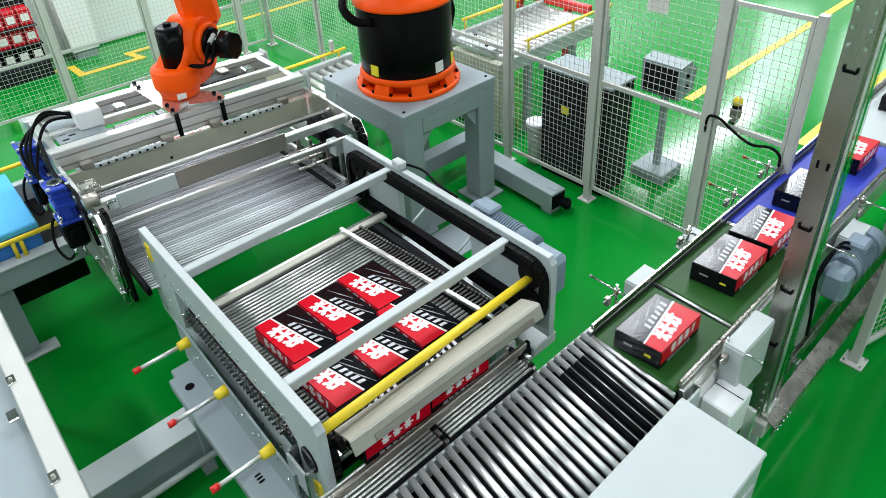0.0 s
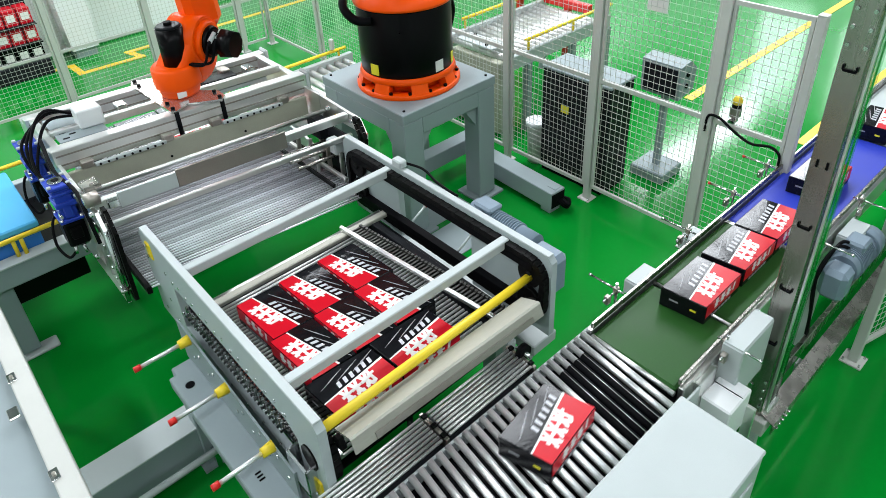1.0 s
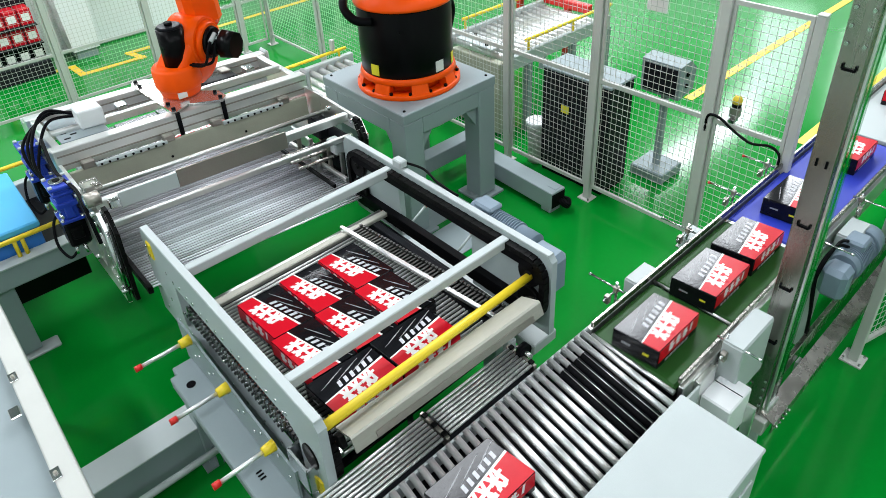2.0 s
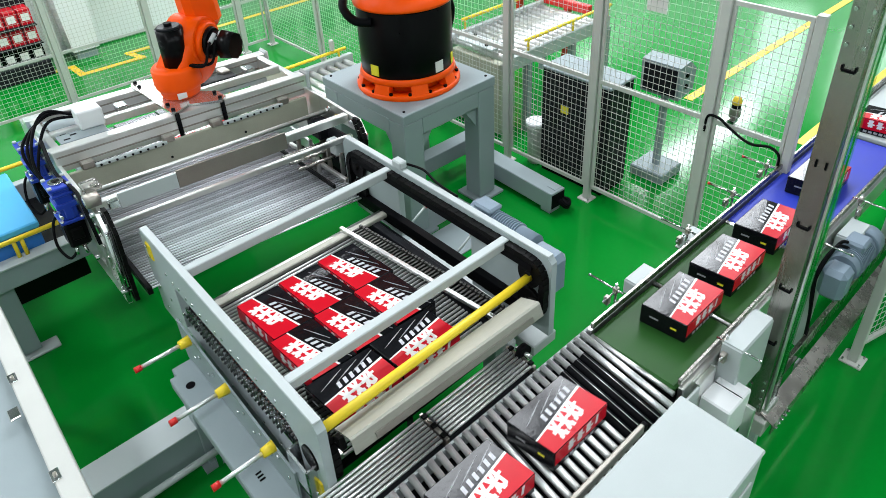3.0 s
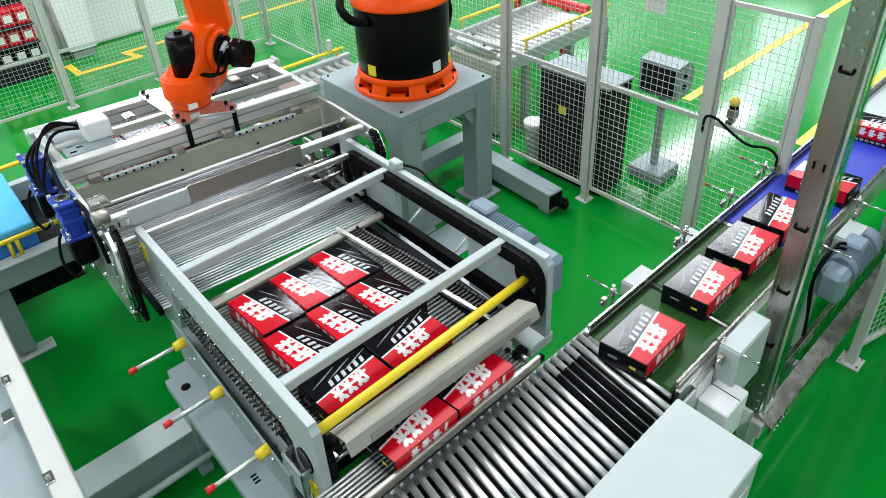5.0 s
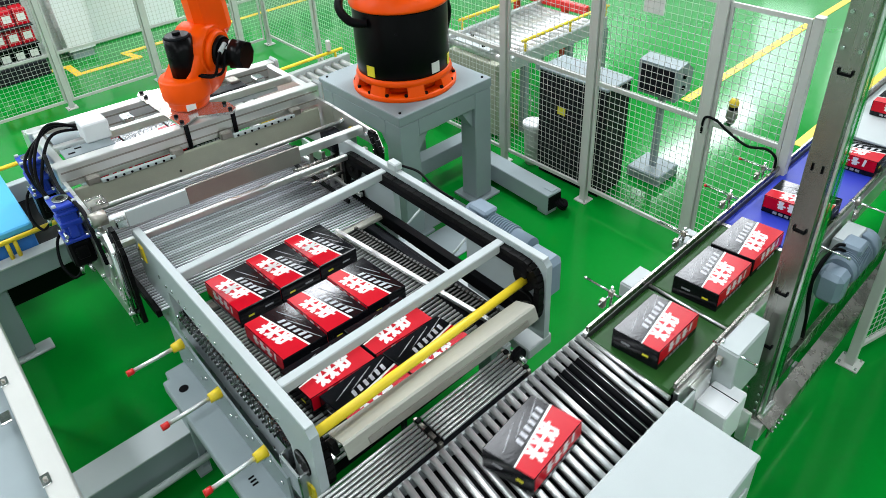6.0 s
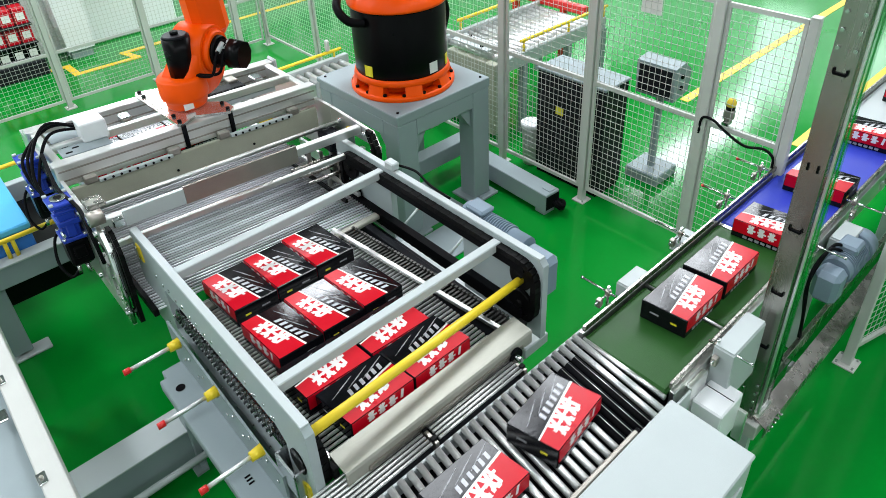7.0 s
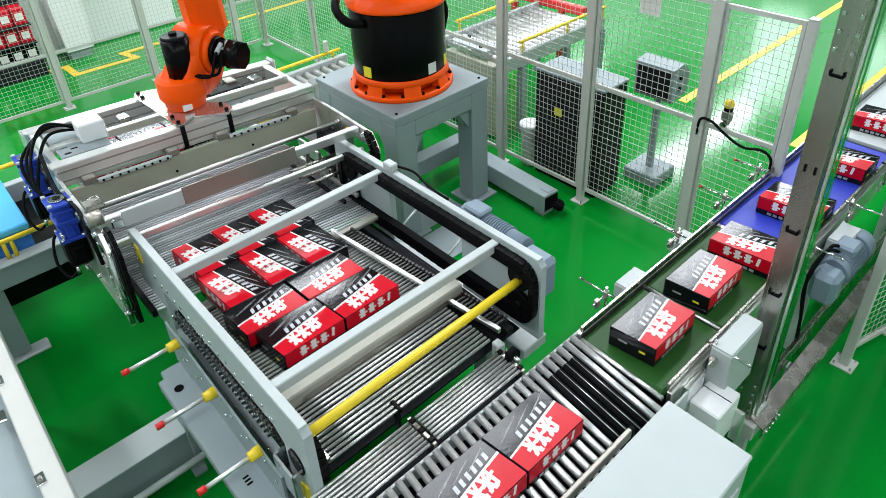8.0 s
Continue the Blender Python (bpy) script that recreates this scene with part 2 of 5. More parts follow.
# ---- hall ----
def hall():
    bm = B(((2, 4, -0.05), (60, 60, 0.1)))
    tagged(part("floor", bm, FLOOR), "glossy green epoxy factory floor with soft reflections", "floor", kind="structure")
    # walls and ceiling stay out of view and shape the light
    for n, c, s in (("wall_north", (2, 17.1, 3.6), (32, 0.2, 7.2)), ("wall_south", (2, -9.1, 3.6), (32, 0.2, 7.2)),
                    ("wall_west", (-11.1, 4, 3.6), (0.2, 26, 7.2)), ("wall_east", (18.1, 4, 3.6), (0.2, 26, 7.2))):
        tagged(part(n, B((c, s)), WALL), "plain pale hall wall, unseen, toned to bounce light", "wall", kind="structure")
    tagged(part("ceiling", B(((2, 4, CEIL + 0.1), (32, 27, 0.2))), CEILM), "plain dark grey hall ceiling, unseen, toned to dim reflections", "ceiling", kind="structure")


hall()


def skylight_window(n, y0, y1, z0, z1):
    """A high window band in the east wall, bright with daylight."""
    m = bpy.data.materials.get("daylight_glass")
    if m is None:
        m = bpy.data.materials.new("daylight_glass")
        m.use_nodes = True
        b = m.node_tree.nodes["Principled BSDF"]
        b.inputs["Base Color"].default_value = (0.7, 0.8, 0.85, 1)
        b.inputs["Emission Color"].default_value = (0.90, 0.97, 1.0, 1)
        b.inputs["Emission Strength"].default_value = 3.4
    w = tagged(new("window_%d" % n), "high window full of bright daylight", "window", kind="structure")
    part("pane", B(((17.97, (y0 + y1) / 2, (z0 + z1) / 2), (0.02, y1 - y0, z1 - z0))), m, w)
    part("window_frame", B(((17.95, (y0 + y1) / 2, z0 - 0.04), (0.08, y1 - y0 + 0.16, 0.08)), ((17.95, (y0 + y1) / 2, z1 + 0.04), (0.08, y1 - y0 + 0.16, 0.08)),
                           ((17.95, y0 - 0.04, (z0 + z1) / 2), (0.08, 0.08, z1 - z0)), ((17.95, y1 + 0.04, (z0 + z1) / 2), (0.08, 0.08, z1 - z0))), CREAM, w)


skylight_window(1, 3.0, 4.6, 3.8, 6.8)
skylight_window(2, 5.6, 7.2, 3.8, 6.8)


def floor_line(pts, w):
    bm = bmesh.new()
    for i, ((x0, y0), (x1, y1)) in enumerate(zip(pts, pts[1:])):
        d = Vector((x1 - x0, y1 - y0, 0))
        h = 0.005 + 0.003 * (i % 2)
        bx(bm, ((x0 + x1) / 2, (y0 + y1) / 2, h / 2), (d.length + w, w, h), Matrix.Rotation(math.atan2(d.y, d.x), 4, "Z"))
    tagged(part("floor_line", bm, LINE), "yellow painted safety line on the green floor", "floor marking", kind="structure")


floor_line([(2.55, 1.46), (14, 1.46)], 0.11)
floor_line([(2.4, 0.05), (14, 0.05)], 0.11)
floor_line([(-6.5, 8.85), (-3.33, 8.636), (-2.47, 8.57), (-2.45, 8.14), (-1.60, 8.11), (-1.68, 8.45), (-1.04, 8.45), (4.5, 8.55)], 0.10)


# ---- robot pedestal and robot ----
def pedestal():
    p = thing("robot_pedestal", -1.03, 2.36, 0, "grey welded steel pedestal carrying the orange robot", "pedestal")
    part("top_plate", B(((0, 0, 1.09), (1.06, 1.18, 0.08)), bev=0.006), GREYD, p)
    for sx in (-1, 1):
        for sy in (-1, 1):
            x, y = sx * 0.425, sy * 0.485
            part("leg", B(((x, y, 0.536), (0.20, 0.20, 1.024)), bev=0.008), GREYD, p)
            part("foot_plate", B(((x, y, 0.012), (0.32, 0.32, 0.024)), bev=0.004), GREYD, p)
            bm = bmesh.new()
            prism(bm, [(x - sx * 0.10, 0.912), (x - sx * 0.24, 0.912), (x - sx * 0.10, 0.73)], (y - 0.06, y + 0.06), "y")
            part("gusset", bm, GREYD, p)
            bm = bmesh.new()
            prism(bm, [(y - sy * 0.10, 0.912), (y - sy * 0.24, 0.912), (y - sy * 0.10, 0.73)], (x - 0.06, x + 0.06), "x")
            part("gusset", bm, GREYD, p)
            bm = bmesh.new()
            prism(bm, [(x + sx * 0.10, 0.024), (x + sx * 0.16, 0.024), (x + sx * 0.10, 0.20)], (y - 0.012, y + 0.012), "y")
            part("foot_rib", bm, GREYD, p)
    for s in (-1, 1):
        part("cross_rail", B(((0, s * 0.533, 0.98), (0.65, 0.10, 0.136)), bev=0.006), GREYD, p)
        part("side_rail", B(((s * 0.473, 0, 0.98), (0.10, 0.77, 0.136)), bev=0.006), GREYD, p)
    part("tie_beam", B(((0.30, -0.02, 0.25), (0.94, 0.16, 0.15)), bev=0.006), GREYD, p)
    part("floor_plate", B(((-0.10, -0.28, 0.006), (0.60, 0.62, 0.012)), bev=0.003), GREYD, p)
    part("floor_plate", B(((-0.30, -0.86, 0.006), (0.42, 0.40, 0.012)), bev=0.003), GREYD, p)
    for sx in (-1, 1):
        for sy in (-1, 1):
            part("bolt", Cy((sx * 0.47, sy * 0.53, 1.13), (sx * 0.47, sy * 0.53, 1.138), 0.012, seg=8), BLACK, p)
    return p


pedestal()


def base_beam():
    b = thing("floor_beam", -0.33, 1.60, 0, "grey square steel tube lying on the floor with its end mouth painted black", "beam")
    lean = Matrix.Rotation(radians(-3), 4, "Z")
    # the tube is closed; a black plate paints the shade inside its mouth
    for name, c, size, mat in (("tube", (0, 0.06, 0.135), (0.18, 1.10, 0.17), GREYD), ("foot", (0, -0.4, 0.025), (0.14, 0.12, 0.05), GREYD), ("foot", (0, 0.4, 0.025), (0.14, 0.12, 0.05), GREYD),
                               ("end_mouth", (0, -0.492, 0.135), (0.165, 0.006, 0.13), BLACK), ("clip_plate", (0.03, -0.42, 0.222), (0.10, 0.10, 0.008), GREYD)):
        bm = bmesh.new()
        bx(bm, lean @ Vector(c), size, lean, 0.006 if name != "end_mouth" else 0)
        part(name, bm, mat, b)
    for i in range(3):
        bm = bmesh.new()
        tube(bm, [(-0.03 + 0.03 * i, -0.47, 0.13), (0.02, -0.54 - 0.02 * i, 0.06 + 0.02 * i), (0.10, -0.52, 0.03 + 0.03 * i), (0.14, -0.38, 0.04)], 0.016, 8)
        part("cable_bundle", bm, BLACK, b)


base_beam()
ROB = (-1.06, 2.30)


def robot():
    r = thing("palletising_robot", ROB[0], ROB[1], 1.13, "orange palletising robot with a black cylindrical base cover", "robot")
    bm = bmesh.new()
    lathe(bm, [(0.345, 0.0), (0.455, 0.0), (0.458, 0.006), (0.458, 0.032), (0.448, 0.040), (0.345, 0.040), (0.345, 0.0)], seg=64)
    part("base_flange", bm, ORANGE, r)
    bm = bmesh.new()
    lathe(bm, [(0.345, 0.118), (0.418, 0.108), (0.424, 0.114), (0.412, 0.150), (0.398, 0.160), (0.345, 0.160), (0.345, 0.118)], seg=64)
    part("base_collar", bm, ORANGE, r)
    bm = bmesh.new()
    lathe(bm, [(0.340, 0.002), (0.340, 0.158)], seg=48)
    part("base_drum", bm, ORANGE, r)
    for k in range(8):
        a = radians(k * 45 + 19)
        bm = bmesh.new()
        n = 5
        for i in range(n):
            q0, q1 = a - 0.17 + 0.34 * i / n, a - 0.17 + 0.34 * (i + 1) / n
            pts = [(0.345, 0.034), (0.447, 0.034), (0.418, 0.112), (0.345, 0.122)]
            v0 = [bm.verts.new((d * math.cos(q0), d * math.sin(q0), z)) for d, z in pts]
            v1 = [bm.verts.new((d * math.cos(q1), d * math.sin(q1), z)) for d, z in pts]
            for j in range(4):
                bm.faces.new((v0[j], v0[(j + 1) % 4], v1[(j + 1) % 4], v1[j]))
            if i == 0:
                bm.faces.new(v0[::-1])
            if i == n - 1:
                bm.faces.new(v1)
        bmesh.ops.remove_doubles(bm, verts=bm.verts, dist=0.0005)
        bmesh.ops.recalc_face_normals(bm, faces=bm.faces)
        part("base_lug", bm, ORANGE, r)
        for d in (-0.20, 0.20):
            x, y = 0.432 * math.cos(a + d), 0.432 * math.sin(a + d)
            part("bolt", Cy((x, y, 0.038), (x, y, 0.056), 0.016, seg=8), BLACK, r)
    bm = bmesh.new()
    lathe(bm, [(0.392, 0.14), (0.402, 0.15), (0.404, 0.30), (0.404, 0.665), (0.398, 0.675)], seg=56)
    part("base_cover", bm, GLOSSB, r, "black cylindrical cover")
    bm = bmesh.new()
    lathe(bm, [(0.40, 0.676), (0.422, 0.68), (0.425, 0.70), (0.36, 0.76), (0.34, 0.80)], seg=56)
    bx(bm, (-0.05, 0.02, 1.03), (0.62, 0.46, 0.44), Matrix.Rotation(radians(20), 4, "Z"), 0.08)
    part("carousel", bm, ORANGE, r)
    for ang, mat, w, nm in ((189, STICK, 0.085, "warning_label"), (273, WHITEP, 0.085, "white_label"), (303, STICK, 0.05, "warning_label")):
        a = radians(ang)
        bm = bmesh.new()
        bx(bm, (0.405 * math.cos(a), 0.405 * math.sin(a), 0.215), (0.006, w, 0.085), Matrix.Rotation(a, 4, "Z"))
        part(nm, bm, mat, r)
    bm = bmesh.new()
    tube(bm, [(-0.40, 0.25, 0.78), (-0.52, 0.12, 0.70), (-0.50, 0.0, 0.62), (-0.40, -0.08, 0.60)], 0.035)
    part("cable", bm, BLACK, r)
    bm = bmesh.new()
    tube(bm, [(0.40, -0.14, 0.62), (0.47, -0.10, 0.50), (0.46, -0.08, 0.38), (0.42, -0.08, 0.30)], 0.02)
    part("cable", bm, BLACK, r)
    part("connector_box", B(((0.44, -0.06, 0.47), (0.07, 0.10, 0.16)), bev=0.01), BLACK, r)
    return r


ROBOT = robot()


# ---- fence ----
def wire_panel(fence, x0, y0, x1, y1, z0, z1, mid):
    """A framed wire-mesh panel between two plan points, as a part of the fence."""
    d = Vector((x1 - x0, y1 - y0, 0))
    n = d.length
    c = Vector(((x0 + x1) / 2, (y0 + y1) / 2, 0))
    rot = Matrix.Rotation(math.atan2(d.y, d.x), 4, "Z")
    bm = bmesh.new()
    t = 0.0029
    k = int(n / 0.05)
    for i in range(1, k):
        bx(bm, c + rot @ Vector((-n / 2 + i * n / k, 0.004, (z0 + z1) / 2)), (t, t, z1 - z0), rot)
    k = int((z1 - z0) / 0.05)
    for i in range(1, k):
        bx(bm, c + Vector((0, 0, z0 + i * (z1 - z0) / k)), (n, t, t), rot)
    w = part("fence_panel", bm, CREAM, fence, "cream welded wire mesh", kind="stuff")
    for z in (z0, mid, z1):
        bm = bmesh.new()
        bx(bm, c + Vector((0, 0, z)), (n, 0.025, 0.03), rot)
        part("rail", bm, CREAM, w)
    for s in (-1, 1):
        bm = bmesh.new()
        bx(bm, c + rot @ Vector((s * (n / 2 - 0.0125), 0, (z0 + z1) / 2)), (0.025, 0.024, z1 - z0), rot)
        part("stile", bm, CREAM, w)


def fence_post(fence, x, y, h, s=0.06):
    p = part("fence_post", B(((x, y, h / 2 + 0.005), (s, s, h - 0.01)), bev=0.004), CREAM, fence)
    part("base_plate", B(((x, y, 0.006), (0.13, 0.13, 0.012)), bev=0.002), CREAM, p)
    part("cap", B(((x, y, h + 0.004), (s + 0.004, s + 0.004, 0.008)), bev=0.003), CREAM, p)
    for a, b in ((-1, -1), (1, 1)):
        part("anchor_bolt", Cy((x + a * 0.048, y + b * 0.048, 0.012), (x + a * 0.048, y + b * 0.048, 0.03), 0.008, seg=6), ZINC, p)


def fences():
    e = thing("safety_fence", 0, 0, 0, "cream steel safety fence with wire mesh beside the robot", "fence")
    ys = [-0.625, 0.0, 1.06, 2.10, 3.25, 4.45, 5.60, 7.05]
    for y in ys:
        fence_post(e, 0.02, y, 2.0, 0.075 if y == 0.0 else 0.06)
    for a, b in zip(ys, ys[1:]):
        wire_panel(e, 0.02, a + 0.04, 0.02, b - 0.04, 0.14, 1.97, 1.13)
    n = thing("safety_fence", 0, 0, 0, "cream steel safety fence with wire mesh behind the gripper", "fence")
    xs = [-5.2, -4.0, -2.86, -1.70, -0.43]
    for x in xs:
        fence_post(n, x, 7.05, 2.0)
    for a, b in zip(xs, xs[1:] + [-0.01]):
        wire_panel(n, a + 0.035, 7.05, b - 0.035, 7.05, 0.10, 1.97, 0.68)


fences()


# ---- layer stage: roller deck between two side plates ----
XL, XR, YF, YB, DECK = -3.70, -2.235, -0.365, 1.575, 0.95


def chain_loop(bm, x, path, w=0.03, h=0.03):
    """Chain links laid along a closed loop in the plane x."""
    p = [Vector((x, a, b)) for a, b in path]
    n = len(p)
    for i in range(n):
        a, b = p[i], p[(i + 1) % n]
        d = b - a
        k = max(1, int(d.length / 0.034))
        ang = math.atan2(d.z, d.y)
        for j in range(k):
            c = a + d * ((j + 0.5) / k)
            bx(bm, c, (w, d.length / k * 0.96, h if j % 2 else h * 0.9), Matrix.Rotation(ang, 4, "X"))


def rounded(y0, y1, z0, z1, r, k=5):
    out = []
    for cy, cz, a0 in ((y1 - r, z1 - r, 0), (y0 + r, z1 - r, 90), (y0 + r, z0 + r, 180), (y1 - r, z0 + r, 270)):
        for i in range(k + 1):
            a = radians(a0 + 90 * i / k)
            out.append((cy + r * math.cos(a), cz + r * math.sin(a)))
    return out


def stage():
    ox, oy = -2.97, 0.6
    s = thing("layer_stage", ox, oy, 0, "pale grey layer-forming machine with a roller deck and side plates", "packing machine")
    a, b = YF - oy, YB - oy
    # left plate with a long slot, built as strips round the opening
    xl, xr = XL - ox, XR - ox
    t = 0.022
    bm = bmesh.new()
    prism(bm, [(a, 0.62), (a, 1.27), (a + 0.03, 1.30), (b - 0.03, 1.30), (b, 1.27), (b, 1.10), (a + 0.30, 1.10), (a + 0.22, 1.05), (a + 0.22, 0.62)], (xl - t, xl + t), "x")
    prism(bm, [(b, 1.101), (b, 0.72), (b - 0.40, 0.72), (b - 0.40, 1.101)], (xl - t, xl + t), "x")
    prism(bm, [(a + 0.22, 0.80), (b - 0.4, 0.82), (b - 0.4, 0.72), (a + 0.22, 0.72)], (xl - t, xl + t), "x")
    part("side_plate", bm, GREY, s, "pale grey steel side plate with a long slot")
    bm = bmesh.new()
    prism(bm, [(a, 0.80), (a, 1.27), (a + 0.03, 1.30), (b - 0.03, 1.30), (b, 1.27), (b, 0.95), (b - 0.10, 0.80), (b - 0.62, 0.80), (b - 0.62, 1.17), (a + 0.62, 1.17), (a + 0.62, 0.80)], (xr - t, xr + t), "x")
    part("side_plate", bm, GREY, s, "pale grey steel side plate with wide cut-outs")
    # top edges of the plates: paler strips put the light on them into colour
    for x in (xl, xr):
        part("top_flange", B(((x, (a + b) / 2, 1.304), (0.043, b - a - 0.05, 0.010)), bev=0.003), PALE, s)
    for y, z in ((1.03, 1.257), (-0.035, 1.257)):
        part("cross_bar", B(((0, y - oy, z), (XR - XL - 0.05, 0.054, 0.054)), bev=0.005), PALE, s)
    part("padded_bar", Cy((xl + 0.03, -0.315 - oy, 1.222), (xr - 0.03, -0.24 - oy, 1.150), 0.023, seg=20), YELLOW, s, "yellow foam-sleeved bar")
    # chain loops inside the plates and their black guides
    for x, sg in ((xl + 0.045, 1), (xr - 0.045, -1)):
        bm = bmesh.new()
        zt, zb = (1.15, 0.885) if sg > 0 else (1.255, 0.915)
        chain_loop(bm, x, rounded(a + 0.03, b - 0.10, zb - 0.015, zt, 0.10), 0.044, 0.040)
        part("drive_chain", bm, CHAINM, s, "black oiled roller chain", kind="stuff")
        bm = bmesh.new()
        prism(bm, rounded(a + 0.10, b - 0.17, zt - 0.055, zt - 0.015, 0.012, 2), (x - 0.024, x + 0.024), "x")
        part("chain_guide", bm, BLACK, s)
        bm = bmesh.new()
        prism(bm, rounded(a + 0.10, b - 0.17, zb, zb + 0.05, 0.012, 2), (x - 0.026, x + 0.026), "x")
        part("chain_guide", bm, BLACK, s)
        for y in (a + 0.13, b - 0.20):
            for z in (zb + 0.075, zt - 0.09):
                part("sprocket", Cy((x - 0.014, y, z), (x + 0.014, y, z), 0.078, seg=22), CHAINM, s)
                part("shaft_nut", Cy((x - 0.03, y, z), (x + 0.03, y, z), 0.022, seg=8), CHAINM, s)
    # combs of clips along both deck edges, with their light rails
    for x, sg, lean in ((xl + 0.10, 1, 0.0), (xr - 0.325, -1, -0.10)):
        bm = bmesh.new()
        bx(bm, (x, 0.42 - oy, DECK + 0.014), (0.026, 1.42, 0.028), Matrix.Rotation(-lean, 4, "Z"), 0.003)
        part("edge_rail", bm, ALU, s)
        one = None
        for i in range(46):
            y = -0.235 + i * 0.0285 - oy
            if one is None:
                one = part("roller_clip", B(((x - sg * 0.055, 0, DECK - 0.006), (0.075, 0.013, 0.03)), ((x - sg * 0.100, 0, DECK + 0.002), (0.018, 0.020, 0.036))), ZINC if sg > 0 else DARKS, s)
                one.location = SK @ Vector((lean * (y - 0.42 + oy), y, 0))
            else:
                again("roller_clip", one, s, lean * (y - 0.42 + oy), y, 0)
    bm = bmesh.new()
    bx(bm, (xr - 0.175, 0.42 - oy, DECK - 0.045), (0.05, 1.42, 0.05), None, 0.004)
    part("comb_beam", bm, CABK, s)
    for x in (-3.19,):
        part("roller_bearing", B(((x - ox, -0.262 - oy, DECK - 0.004), (0.020, 0.075, 0.022)), bev=0.003), CHAINM, s)
        part("bearing_post", B(((x - ox, -0.262 - oy, 0.84), (0.018, 0.03, 0.20))), CABK, s)
    clip = None
    for i in range(30):
        y = a + 0.36 + i * 0.036
        if clip is None:
            clip = part("chain_clip", B(((xl - 0.022, 0, 1.02), (0.012, 0.016, 0.05)), ((xl - 0.03, 0.004, 0.99), (0.02, 0.01, 0.02))), ZINC, s)
            clip.location = SK @ Vector((0, y, 0))
        else:
            again("chain_clip", clip, s, 0, y, 0)
    # legs and lower frame
    for x in (XL - 0.14, XR + 0.02):
        for y in (0.10, 1.0):
            part("leg", B(((x - ox, y - oy, 0.36), (0.12, 0.12, 0.70)), bev=0.006), GREYD, s)
            part("foot_plate", B(((x - ox, y - oy, 0.008), (0.2, 0.2, 0.016))), GREYD, s)
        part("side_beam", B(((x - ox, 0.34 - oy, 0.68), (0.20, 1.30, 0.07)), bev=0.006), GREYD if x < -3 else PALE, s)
    bm = bmesh.new()
    for i in range(3):
        bx(bm, (xl - 0.16 + 0.0, 0.06 + i * 0.022 - oy, 0.7165), (0.030, 0.010, 0.002))
    part("stencil_mark", bm, BLACK, s, "black stencilled mark as plain bars", kind="stuff")
    # black disc laid on the beam paints the dark inside of a hole
    part("sling_hole", Cy((xl - 0.17, 0.86 - oy, 0.7155), (xl - 0.17, 0.86 - oy, 0.7175), 0.026, seg=18), BLACK, s)
    # shield plate and three stop pins outside the left plate
    bm = bmesh.new()
    prism(bm, [(a + 0.20, 0.70), (a + 0.20, 0.90), (b - 0.48, 0.97), (b - 0.48, 0.70)], (xl - 0.085, xl - 0.073), "x")
    part("shield_plate", bm, GREYD, s)
    for y in (-0.045, 0.411, 0.859):
        yy = y - oy
        part("pin_bracket", Cy((xl - 0.10, yy, 0.99), (xl - 0.16, yy, 0.99), 0.030, 0.024, seg=6), YELLOW, s, "yellow pin bracket")
        part("stop_pin", Cy((xl - 0.10, yy, 0.99), (xl - 0.37, yy, 0.99), 0.011, seg=12), ROLLER, s)
        part("pin_tip", Cy((xl - 0.365, yy, 0.99), (xl - 0.40, yy, 0.99), 0.016, seg=12), REDP, s, "red plastic pin tip")
    for y in (0.41, 0.86):
        yy = y - oy
        part("stop_pin", Cy((xr - 0.02, yy, 0.93), (xr + 0.12, yy, 1.0), 0.008, seg=10), PALE, s)
        part("pin_tip", Cy((xr + 0.12, yy, 1.0), (xr + 0.145, yy, 1.012), 0.014, seg=10), REDP, s, "red plastic pin tip")
    part("lift_lug", B(((xl - 0.02, b - 0.12, 1.20), (0.02, 0.075, 0.11)), bev=0.008), YELLOW, s, "yellow lifting lug")
    part("lift_lug", B(((xl - 0.02, a + 0.09, 0.86), (0.02, 0.075, 0.12)), bev=0.008), YELLOW, s, "yellow lifting lug")
    part("rating_label", B(((xl - 0.017, a + 0.43, 1.235), (0.003, 0.05, 0.045))), STICK, s, "yellow sticker")
    # bolt heads on the outside of the left plate
    bolt = None
    for i in range(10):
        for z in (1.12 if i > 6 else 0.93, 0.80):
            y = b - 0.08 - i * 0.17 - (0.04 if z < 0.9 else 0)
            if bolt is None:
                bolt = part("bolt_head", Cy((xl - 0.016, 0, 0), (xl - 0.026, 0, 0), 0.010, seg=6), ZINC, s)
                bolt.location = SK @ Vector((0, y, z))
            else:
                again("bolt_head", bolt, s, 0, y, z)
    for i in range(16):
        again("bolt_head", bolt, s, 0, a + 0.30 + i * 0.088, 1.135 + 0.014 * (i % 2))
    for i in range(14):
        again("bolt_head", bolt, s, -0.066, a + 0.26 + i * 0.085, 0.82 + 0.06 * (i % 2))
    for y0, z0 in ((b - 0.12, 1.20), (a + 0.09, 0.86)):
        for dz in (-0.035, 0.035):
            again("bolt_head", bolt, s, -0.014, y0 + 0.01, z0 + dz)
    # open chain box at the front corner
    part("chain_box", B(((xl - 0.07, a + 0.17, 0.93), (0.012, 0.16, 0.14)), ((xl - 0.035, a + 0.09, 0.93), (0.07, 0.012, 0.14)), ((xl - 0.035, a + 0.25, 0.93), (0.07, 0.012, 0.14)), ((xl - 0.035, a + 0.17, 0.866), (0.07, 0.15, 0.012))), ZINC, s, "bright folded steel chain box")
    part("sprocket", Cy((xl - 0.03, a + 0.12, 1.03), (xl - 0.02, a + 0.12, 1.03), 0.062, seg=24), CHAINM, s)
    # deck rollers
    first = None
